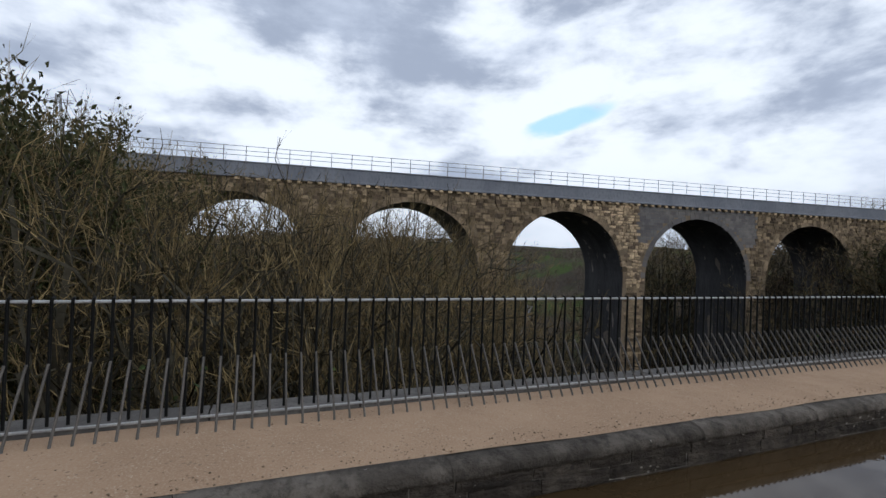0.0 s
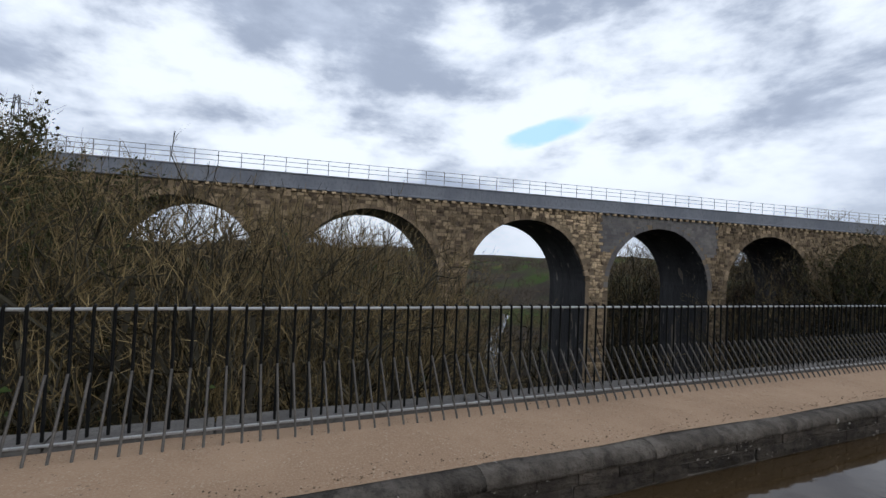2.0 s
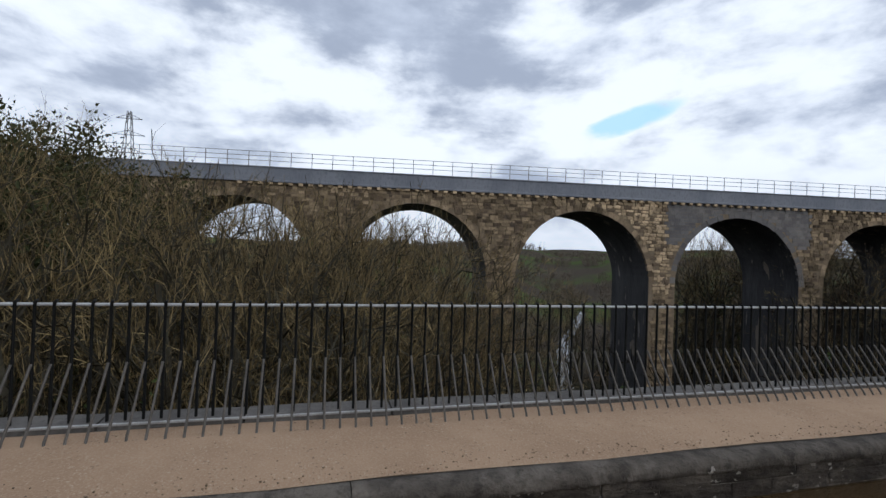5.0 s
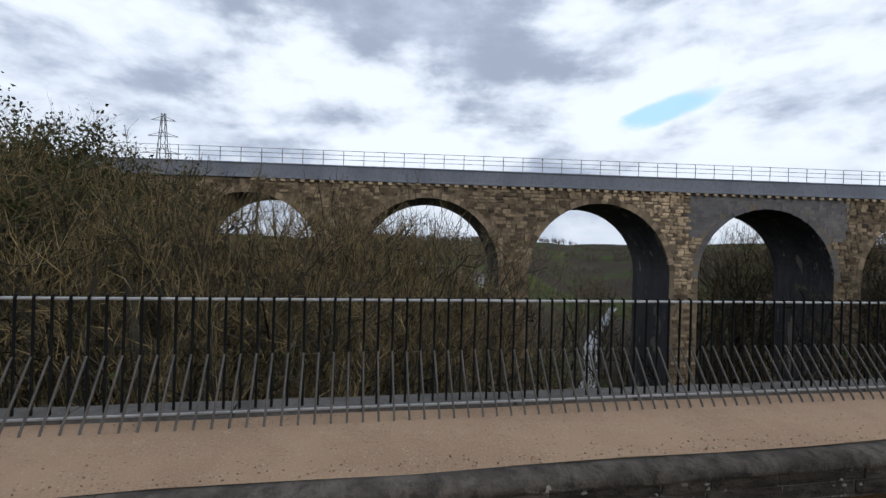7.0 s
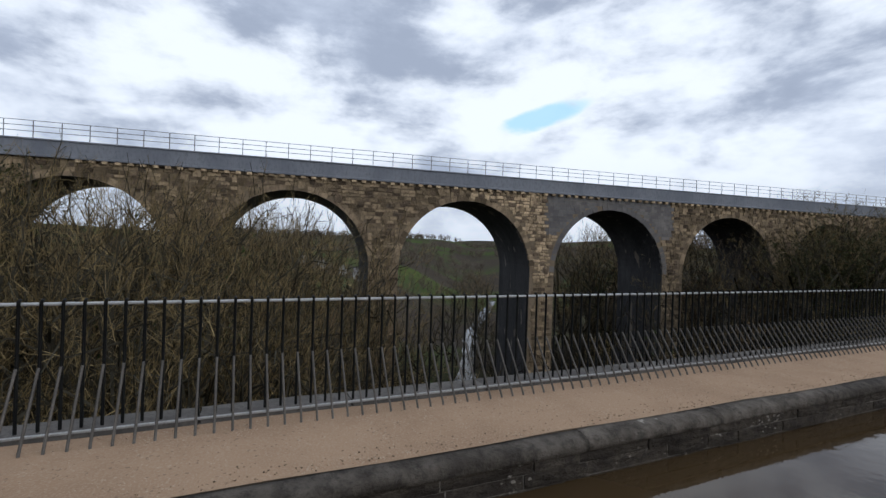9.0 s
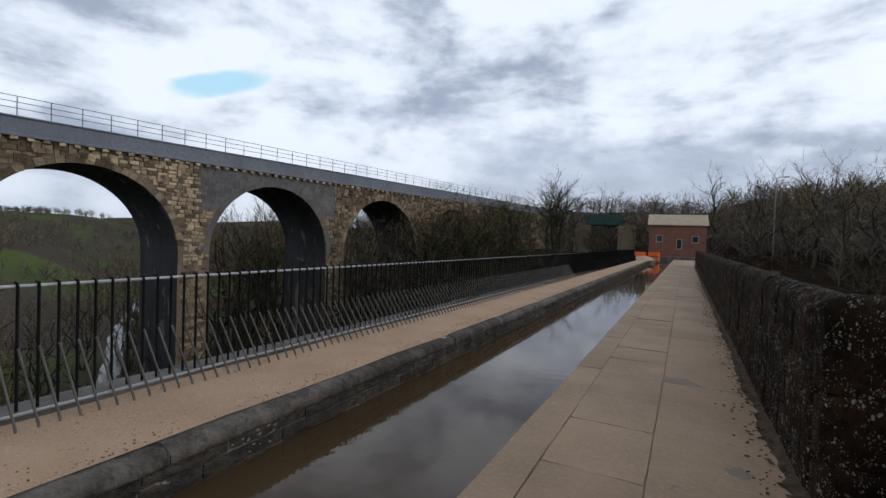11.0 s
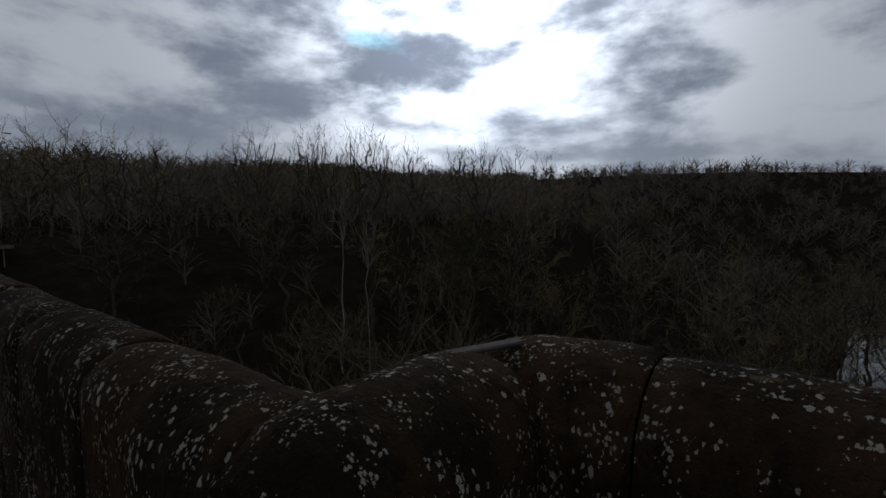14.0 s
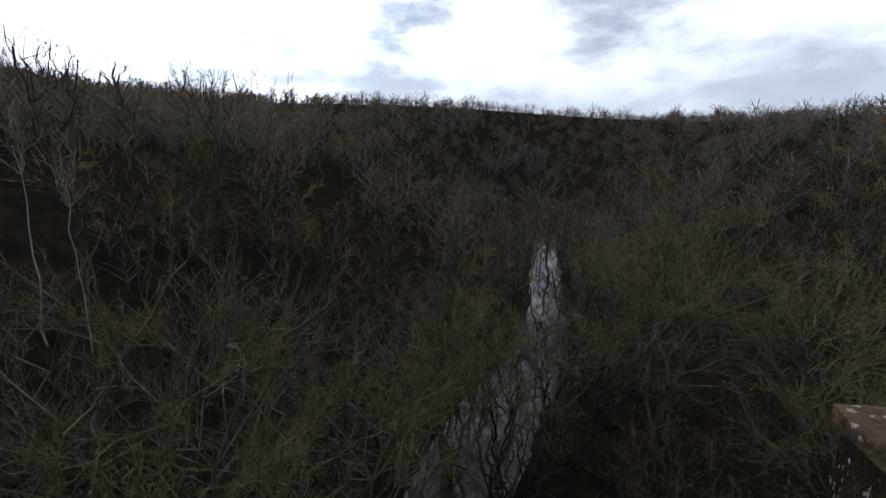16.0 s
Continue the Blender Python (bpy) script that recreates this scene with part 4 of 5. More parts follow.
def tree_model(name, seed, stems, height, twigs, crown_mat, label, ivy=0, bark=None, length=0.62, width=0.014, steps=2, solid=False, **more):
    trunk, branches = bare_tree(seed, stems, height, **more)
    top = tagged(new("tree"), label, "tree")
    part("trunk", segments_mesh("trunk", trunk, bark or BARK), top)
    rows = np.array(branches)
    if solid:
        part("branchwork", segments_mesh("branchwork", rows, bark or BARK), top, kind="stuff")
    else:
        part("branchwork", strips_mesh("branchwork", rows, bark or BARK), top, kind="stuff")
    part("crown", twigs_mesh("crown", branches + branches + trunk[len(trunk) // 2:], twigs, length, width, crown_mat, seed, steps), top, kind="stuff")
    if ivy:
        rng = random.Random(seed + 1)
        pts = []
        for _ in range(ivy):
            s = trunk[min(len(trunk) - 1, int(rng.random() ** 1.6 * len(trunk)))]
            t = rng.random()
            spread = 0.08 + s[6] * 2.2
            pts.append([s[i] + (s[i + 3] - s[i]) * t + rng.gauss(0, spread) for i in range(3)])
        part("ivy", leaves_mesh("ivy", pts, 0.09, IVY, seed), top, None, "glossy dark green ivy", "stuff")
    MODELS[name] = top
    return top


def evergreen_model(name, seed, height, label, mat_leaf, count, size):
    rng = random.Random(seed)
    trunk, branches = bare_tree(seed, 2, height, clear=0.04, limbs=20, sprays=6, wide=0.40, low=-0.8)
    top = tagged(new("tree"), label, "tree")
    part("trunk", segments_mesh("trunk", trunk, BARK), top)
    part("twigwork", twigs_mesh("twigwork", branches, 1000, 0.9, 0.015, TWIG, seed, 2), top, kind="stuff")
    pts = []
    pool = trunk[40:] + branches * 3
    for _ in range(count):
        s = pool[rng.randrange(len(pool))]
        t = rng.random()
        pts.append([s[i] + (s[i + 3] - s[i]) * t + rng.gauss(0, 0.24) for i in range(3)])
    part("leaves", leaves_mesh("leaves", pts, size, mat_leaf, seed), top, None, "dense dull green foliage", "stuff")
    MODELS[name] = top


tree_model("oak1", 1, 1, 16, 980, TWIG, "leafless broad-crowned tree with olive-brown twigs", limbs=14)
tree_model("oak2", 2, 1, 16, 980, TWIG2, "leafless tree with russet-brown twigs", limbs=13, wide=0.33)
tree_model("oak3", 3, 1, 16, 880, TWIG, "leafless tree with ivy climbing its trunk", 1100, limbs=13, wide=0.34)
tree_model("alder", 4, 4, 14, 1020, TWIG, "leafless many-stemmed tree with pale olive twigs", limbs=16, clear=0.12, wide=0.40)
tree_model("hazel", 5, 6, 11, 950, TWIG, "leafless thicket of upright brown stems", limbs=18, clear=0.08, length=0.62, wide=0.36, rise=0.05)
tree_model("mid1", 6, 1, 16, 200, TWIG2, "leafless woodland tree with brown twigs", length=1.5, width=0.034, steps=1, limbs=10, sprays=4)
tree_model("mid2", 7, 3, 15, 200, TWIG, "leafless woodland tree with olive twigs", length=1.5, width=0.034, steps=1, limbs=9, sprays=4, wide=0.40)
tree_model("mid3", 8, 1, 16, 220, TWIG, "leafless ivy-clad woodland tree", 250, length=1.5, width=0.034, steps=1, limbs=10, sprays=4, wide=0.33)
tree_model("bush", 12, 4, 9, 300, TWIG2, "leafless brown woodland shrub", length=1.0, width=0.026, steps=1, limbs=12, sprays=5, clear=0.05, wide=0.45)
tree_model("birch", 9, 1, 18, 300, TWIG2, "slender white-barked birch with bare twigs", 0, BIRCH, clear=0.5, limbs=7, sprays=4, length=0.9, girth=0.26, wide=0.12, wander=0.010)
tree_model("ash", 13, 2, 15, 5200, PALE, "leafless tree with pale lichen-covered branches and twigs", 900, LICHEN, limbs=28, sprays=12, width=0.014, twig=0.012, girth=0.8, length=0.7, steps=3, solid=True, clear=0.15, wide=0.50)
tree_model("willow", 15, 5, 14, 2600, PALE, "leafless riverside tree with several dark leaning stems", 300, LICHEN, limbs=25, sprays=9, width=0.015, twig=0.012, girth=0.8, length=0.75, solid=True, clear=0.3, wide=0.42, low=-0.2)
tree_model("thorn", 14, 3, 16, 700, SHADE, "leafless thorn tree coloured near black to stand for deep shade", 400, SHADE, limbs=15, width=0.026, clear=0.2, wide=0.42)
evergreen_model("holly", 10, 11, "dense evergreen tree with dull green leaves", EVERGREEN, 8000, 0.08)


def top_of(thing):
    """Height of the crown, but for a few stray twigs."""
    z = []
    for o in thing.children:
        if o.name.split(".")[0] in ("crown", "leaves"):
            v = np.empty(len(o.data.vertices) * 3, dtype=np.float32)
            o.data.vertices.foreach_get("co", v)
            z.append(v.reshape(-1, 3)[:, 2])
    return float(np.percentile(np.concatenate(z), 99.3))


MODEL_HEIGHT = {kind: top_of(ob) for kind, ob in MODELS.items()}


PLANTED = set()


def plant(kind, x, y, top=None, height=None, group="trees in the valley", turn=None, rng=random.Random(99)):
    z = float(ground_z(x, y))
    h = height if height is not None else max(4.0, top - z)
    k = h / MODEL_HEIGHT[kind]
    wide = k if k < 1.2 else 1.2 + (k - 1.2) * 0.55
    turn = rng.uniform(0, 360) if turn is None else turn
    m = pose(x, y, z, 0, 0, turn) @ Matrix.Diagonal((wide, wide, k, 1))
    src = MODELS[kind]
    if kind in PLANTED:
        ob = copy_thing(src, m)
    else:
        ob = src
        PLANTED.add(kind)
    ob.matrix_basis = m
    tagged(ob, group=group)
    return ob


WOOD = []


def plant_wood(kind, x, y, h, rng):
    """Notes a tree of the joined woodland."""
    k = h / MODEL_HEIGHT[kind]
    WOOD.append((kind, pose(x, y, float(ground_z(x, y)), 0, 0, rng.uniform(0, 360)) @ Matrix.Diagonal((k, k, k, 1))))


def make_woodland():
    mats = [BARK, TWIG, TWIG2, IVY]
    quick = {}
    for kind in {k for k, _ in WOOD}:
        rows = []
        for o in MODELS[kind].children:
            v = np.empty(len(o.data.vertices) * 3, dtype=np.float32)
            o.data.vertices.foreach_get("co", v)
            rows.append((v.reshape(-1, 3), [tuple(q.vertices) for q in o.data.polygons], mats.index(o.data.materials[0])))
        quick[kind] = rows
    verts, faces, index, at = [], [], [], 0
    for kind, m in WOOD:
        a = np.array(m)
        for v, f, i in quick[kind]:
            verts.append(v @ a[:3, :3].T + a[:3, 3])
            faces += [tuple(k + at for k in q) for q in f]
            index += [i] * len(f)
            at += len(v)
    me = bpy.data.meshes.new("woodland")
    me.from_pydata(np.concatenate(verts).tolist(), [], faces)
    for m in mats:
        me.materials.append(m)
    me.polygons.foreach_set("material_index", index)
    tagged(new("woodland", me), "dense leafless brown woodland on the valley sides", "woodland", kind="stuff")


def plant_left_bank():
    rng = random.Random(31)
    # the thicket between the canal and the viaduct
    rows = (("holly", -19, -13, 12.8), ("holly", -25, -9, 10.6), ("holly", -15, -19, 15.0), ("holly", -22, -11, 10.5), ("holly", -29, -12, 11.5), ("oak1", -36, -8, 8.2),
            ("hazel", -16, -4.5, 5.2), ("alder", -22, -3, 7.0), ("oak1", -28, -2, 7.6), ("hazel", -19, 0.5, 5.0), ("alder", -25, 2.0, 6.6),
            ("oak2", -31, 1, 7.0), ("hazel", -15, 3.5, 3.0), ("alder", -20, 5.0, 4.0), ("oak3", -27, 6.0, 6.0), ("hazel", -23, 8.5, 3.4),
            ("oak1", -33, 5.5, 7.0), ("alder", -17, 8.0, 0.6), ("hazel", -28, 11.0, 2.8), ("oak3", -34, 9.5, 6.0), ("alder", -36, 13.0, 3.0),
            ("hazel", -13, -9.5, 5.6), ("alder", -12, -1.5, 1.5), ("hazel", -14, 12, -3.0), ("alder", -22, 14.5, -3.5), ("oak2", -31, 16.0, -1.0),
            ("hazel", -11, 6.5, -1.0), ("alder", -10.5, 15.5, -9.0), ("hazel", -17, 18.5, -10.0), ("oak2", -39, 2.5, 7.0), ("oak1", -38, -16, 8.5),
            ("holly", -21, -17, 16.0), ("holly", -12, -13, 9.5), ("hazel", -22, -7, 7.0), ("alder", -18, 2.5, 4.6), ("hazel", -13.5, 0.5, 2.8), ("oak2", -24, 11.5, 1.0), ("hazel", -30, 13.0, 1.0),
            ("hazel", -19, 11, -1.5), ("alder", -27, 17.5, -3.0), ("alder", -14.5, 15.5, -7.0), ("hazel", -34, 18.0, -3.0), ("bush", -39, 17, -2.0),
            ("alder", -30, 8.5, 6.8), ("oak1", -32, 11.5, 6.0), ("alder", -26, 9.0, 4.8), ("oak2", -35, 6.0, 6.4), ("hazel", -29, 4.0, 6.8), ("holly", -25, -6.5, 7.8), ("alder", -37, 10.5, 6.0))
    for kind, x, y, top in rows:
        top = top * 0.60 + 0.2 if kind == "holly" else top - (1.2 if top > 2 and y < 1 else 2.2 if top > 2 else 1.0)
        plant(kind, x, y, top, group="thicket by the canal")
    for x, y, top in ((-35, -9.5, 8.0), (-37, -13.5, 9.8), (-32.5, -12.5, 9.2), (-39, -8.0, 7.4)):
        plant("holly", x, y, top, group="thicket by the canal")
    for kind, x, y, top in (("alder", -41, 6.0, 6.0), ("alder", -41.5, 9.0, 5.6), ("oak1", -41, 12.5, 5.2), ("alder", -41.5, 15.5, 5.0), ("alder", -40, 18.5, 3.8), ("alder", -54, 8.0, 4.6), ("alder", -55, 12.0, 4.4), ("oak2", -54, 16.0, 4.2), ("alder", -57, 19.5, 3.6), ("alder", -58, 5.0, 4.8), ("alder", -39, 4.5, 5.6), ("oak1", -38.5, 8.0, 5.2), ("alder", -39.5, 11.0, 4.9), ("oak2", -38, 14.0, 4.6), ("alder", -40, 16.5, 4.4), ("oak1", -37, 17.5, 3.2), ("alder", -36, 11.5, 4.2), ("hazel", -34, 8.0, 3.6),
                            ("alder", -31, 6.0, 4.0), ("alder", -28, 2.5, 4.8), ("oak1", -33, -0.5, 5.4), ("alder", -24, -1.0, 4.4), ("hazel", -21, 1.5, 3.8), ("alder", -29, -5.0, 5.6), ("alder", -38, 0.5, 5.4), ("oak2", -36, -4.0, 5.8), ("alder", -33, 12.5, 2.2), ("hazel", -26, 5.5, 3.6), ("alder", -30, 14.5, 0.2)):
        plant(kind, x, y, top, group="thicket by the canal")
    for kind, x, y, top in (("alder", -37.5, 61, 3.4), ("oak2", -36, 66, 4.6), ("alder", -34, 55, 1.2), ("alder", -33, 70, 6.2), ("oak3", -30, 71, 8.2), ("alder", -28, 62, 5.6), ("mid2", -33, 44, -6), ("mid1", -26, 52, -5), ("mid2", -35, 57, -2), ("hazel", -30, 64, 1.5), ("alder", -26, 71, 8.0), ("oak3", -28.5, 69, 8.0), ("alder", -24.5, 63, 6.0), ("oak3", -22, 67, 7.0), ("alder", -29, 74, 8.6), ("oak2", -21, 73, 8.0),
                            ("alder", -29, 78, 6.0), ("holly", -25, 80, 8.0), ("oak2", -30, 86, 7.5), ("oak3", -24, 88, 9.0), ("oak1", -19, 90, 14.5), ("oak1", -21.5, 94, 13.5),
                            ("alder", -27, 95, 9.0), ("holly", -18, 84, 3.2), ("hazel", -15, 80, 2.6), ("holly", -22, 74, 2.4), ("hazel", -12, 86, 3.0), ("holly", -14, 92, 4.5),
                            ("oak2", -33, 100, 10.5), ("oak3", -24, 104, 11.0), ("oak3", -20, 92, 14.0), ("oak3", -23, 97, 13.0), ("holly", -20, 89, 7.0), ("holly", -25, 72, 6.0), ("mid1", -17, 134, 17), ("mid2", -28, 126, 14), ("mid3", -36, 116, 13), ("holly", -27.5, 66, 4.6), ("oak3", -33, 74, 6.5), ("alder", -24, 76.5, 5.5), ("oak2", -27.5, 83, 8.0), ("holly", -30, 91, 6.5), ("hazel", -21, 79, 4.6),
                            ("oak3", -33, 81, 8.5), ("mid2", -24, 61, -1.5), ("mid1", -29, 57, -2.0), ("mid2", -20, 67, -1.0), ("mid3", -31, 48, -6.0), ("mid2", -25, 44, -9), ("bush", -17, 74, 0.8), ("oak1", -36, 93, 10.5)):
        plant(kind, x, y, top, group="trees beside the viaduct")
    # near-black trees whose colour supplies the shaded depth behind the railing
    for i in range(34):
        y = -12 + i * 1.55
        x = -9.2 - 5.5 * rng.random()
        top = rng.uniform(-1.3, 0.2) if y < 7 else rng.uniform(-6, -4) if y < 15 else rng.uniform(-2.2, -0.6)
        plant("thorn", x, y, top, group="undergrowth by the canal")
    for kind, x, y, top in (("alder", -24, -5, 6.0), ("alder", -28, -8, 8.6), ("oak1", -33, -4, 8.0), ("alder", -20, -2.5, 6.4), ("oak1", -26, 0, 7.6), ("alder", -30, 3.5, 7.6), ("alder", -23, 4.0, 5.6),
                            ("oak1", -35, 1, 7.4), ("alder", -28, 8.0, 6.4), ("alder", -33, 13.5, 3.4), ("oak1", -37, 8, 7.2), ("alder", -18, -8.5, 8.5), ("alder", -21, 7.0, 3.2), ("alder", -26, 13, 1.2)):
        plant(kind, x, y, top - (2.4 if top > 2 else 1.0), group="thicket by the canal")
    for kind, x, y, top in (("alder", -29, 26.5, -9.5), ("alder", -36, 25, -8.0), ("thorn", -52, 45, -14), ("thorn", -56, 29, -15), ("thorn", -62, 52, -13), ("thorn", -66, 35, -13.5), ("alder", -72, 56, -11), ("alder", -78, 40, -11), ("thorn", -86, 64, -12), ("alder", -92, 49, -10), ("alder", -100, 66, -11), ("alder", -108, 62, -11), ("alder", -118, 77, -10), ("alder", -126, 71, -10), ("alder", -136, 87, -9), ("alder", -143, 81, -9), ("alder", -154, 98, -7), ("alder", -150, 92, -9), ("alder", -164, 102, -6), ("alder", -172, 98, -6), ("mid2", -52, 57, 5.2), ("oak3", -56, 63, 6.2), ("alder", -60, 60, 5.6), ("mid1", -50, 66, 6.4), ("alder", -53, 73, 6.6),
                            ("oak3", -58, 72, 6.4), ("alder", -62, 69, 6.8), ("alder", -64, 64, 6.6), ("oak1", -72, 72, 7.4), ("alder", -78, 80, 8.4), ("oak1", -84, 86, 9.0), ("alder", -70, 82, 8.4), ("alder", -75, 90, 9.4), ("oak2", -66, 76, 7.6), ("alder", -63, 82, 7.6), ("oak2", -60, 88, 9.0), ("oak1", -66, 94, 10.0), ("alder", -58, 98, 10.0), ("oak3", -54, 92, 9.0), ("alder", -62, 104, 11.0), ("mid2", -48.5, 78, 6.8), ("alder", -64, 66, 5.4), ("oak1", -52, 85, 7.0), ("mid2", -57, 54, 3.4)):
        plant(kind, x, y, top, group="trees beyond the arches")
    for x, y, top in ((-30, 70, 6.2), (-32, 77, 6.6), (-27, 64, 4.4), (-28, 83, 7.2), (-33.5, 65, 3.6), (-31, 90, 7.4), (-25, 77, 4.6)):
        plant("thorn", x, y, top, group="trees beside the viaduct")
    for i in range(16):
        plant_wood(rng.choice(("mid1", "mid2", "mid3")), -18 + 3.4 * i + rng.uniform(-1, 1), rng.uniform(130, 152), rng.uniform(13, 18.5), rng)
    # beyond the viaduct
    for i in range(150):
        u = rng.uniform(-40, 110)
        off = rng.uniform(12, 105)
        x, y = -43.6 - off + u * 0.148, 23.7 + u + off * 0.15
        ry = np.interp(x, RIVER_X, RIVER_Y)
        if abs(y - ry) < 13 or (u < 34 and off > 70 and rng.random() < 0.5):
            continue
        high = 5.5 if 34 < u < 62 else -3.5 if u < 34 else 9.0
        plant_wood(rng.choice(("mid1", "mid2", "mid3", "bush")), x, y, min(rng.uniform(9, 15), max(4.0, high + 3 * rng.random() - float(ground_z(x, y)))) if u < 62 else rng.uniform(11, 15), rng)


def plant_right_bank():
    rng = random.Random(47)
    spots = []

    def free(x, y, gap):
        return all((x - a) ** 2 + (y - b) ** 2 > gap * gap for a, b in spots)

    near = mid = low = 0
    for _ in range(26000):
        d = 13 + 175 * rng.random() ** 1.25
        b = radians(rng.uniform(-8, 178))
        x, y = 1.0 + d * math.sin(b), 15 + d * math.cos(b)
        if x < 7.5 or abs(y - np.interp(x, RIVER_X, RIVER_Y)) < (6.2 if x < 105 else -1.0) or (y > 60 and x < 13) or math.hypot(x - 18.6, y - 34.2) < 7 or (x < 44 and 8 < y < 24):
            continue
        if d < 50:
            if rng.random() < 0.5:
                if near >= 46 or not free(x, y, 6.0):
                    continue
                near += 1
                kind = rng.choice(("oak1", "oak2", "oak3", "alder", "alder", "oak3"))
                h = rng.uniform(9.5, 14.0)
            else:
                if low >= 34 or not free(x, y, 4.0):
                    continue
                low += 1
                kind = rng.choice(("bush", "bush", "bush"))
                h = rng.uniform(4.5, 8)
        else:
            if mid >= 270 or not free(x, y, 4.2 if d < 100 else 6.4):
                continue
            mid += 1
            kind = rng.choice(("mid1", "mid2", "mid3", "mid1", "mid2", "bush"))
            h = rng.uniform(12, 18.5) if kind != "bush" else rng.uniform(6, 9)
        spots.append((x, y))
        if d < 62:
            plant(kind, x, y, height=h, group="river woodland")
        else:
            plant_wood(kind, x, y, h, rng)
    for x, y, top in ((31.2, 53.8, 6.4), (33.0, 51.8, 2.8)):
        plant("birch", x, y, top, group="birches")
    plant("holly", 51.0, 52.6, 1.9, group="river woodland")
    for kind, x, y, top in (("ash", 18.6, 34.2, -2.0), ("ash", 14.5, 27.5, -9.5), ("ash", 24.5, 27.0, -9.0), ("willow", 37.0, 20.8, -11.0), ("willow", 33.5, 23.5, -14.5), ("willow", 36.0, 17.2, -12.5), ("bush", 33.5, 16.0, -18.5), ("alder", 34.5, 14.0, -17.5), ("bush", 37.5, 13.0, -19.0), ("thorn", 38.5, 16.6, -13.5), ("willow", 41.5, 11.5, -12.0), ("thorn", 45, 12.0, -12.0), ("willow", 49, 22.0, -12.5), ("alder", 61, 6.0, -10.0), ("alder", 70, 5.0, -10.0), ("alder", 80, 4.0, -9.0), ("oak2", 92, 3.0, -8.0), ("alder", 74, 15.5, -10.0), ("oak2", 86, 14.0, -9.0), ("alder", 100, 12.5, -8.0), ("alder", 110, 2.0, -7.0), ("oak2", 104, 7.5, -9.5), ("ash", 42.5, 2.4, -0.8), ("ash", 36.0, -6.5, -4.5),
                            ("alder", 52, 8.0, -8.0), ("willow", 57, 4.0, -9.0), ("oak1", 28, 36, -5.0), ("oak2", 33, 31, -8.5), ("alder", 30, 26, -13.5), ("oak2", 42, 27, -9.5), ("oak3", 48, 23, -9.0), ("alder", 56, 19, -9.5),
                            ("ash", 27, -3.0, -9.5), ("oak1", 22, 3.5, -14.0), ("alder", 29, 5.5, -15.5), ("hazel", 20, 22.0, -17.0), ("bush", 27, 21.5, -19.0)):
        plant(kind, x, y, top, group="river woodland")
    # taller trees along the skyline
    for kind, x, y, top in (("alder", 89, 137, 30.5), ("alder", 99, 128, 31.0), ("alder", 76, 146, 29.0), ("mid1", 5, 134, 21.0), ("mid2", 15, 133, 21.0), ("alder", 25, 101, 15.5), ("alder", 47, 79, 15.0), ("alder", 53, 74, 15.6), ("alder", 40, 86, 14.0), ("oak3", 60, 96, 17.0), ("alder", 12, 118, 16.5), ("alder", 167, 127, 32.0), ("alder", 178, 120, 32.0), ("alder", 160, 137, 29.0), ("alder", 186, 108, 29.0), ("alder", 148, 150, 29.0), ("alder", 128, 141, 28.0), ("alder", 113, 134, 28.0)):
        plant(kind, x, y, top, group="trees on the skyline")


plant_left_bank()
plant_right_bank()
make_woodland()


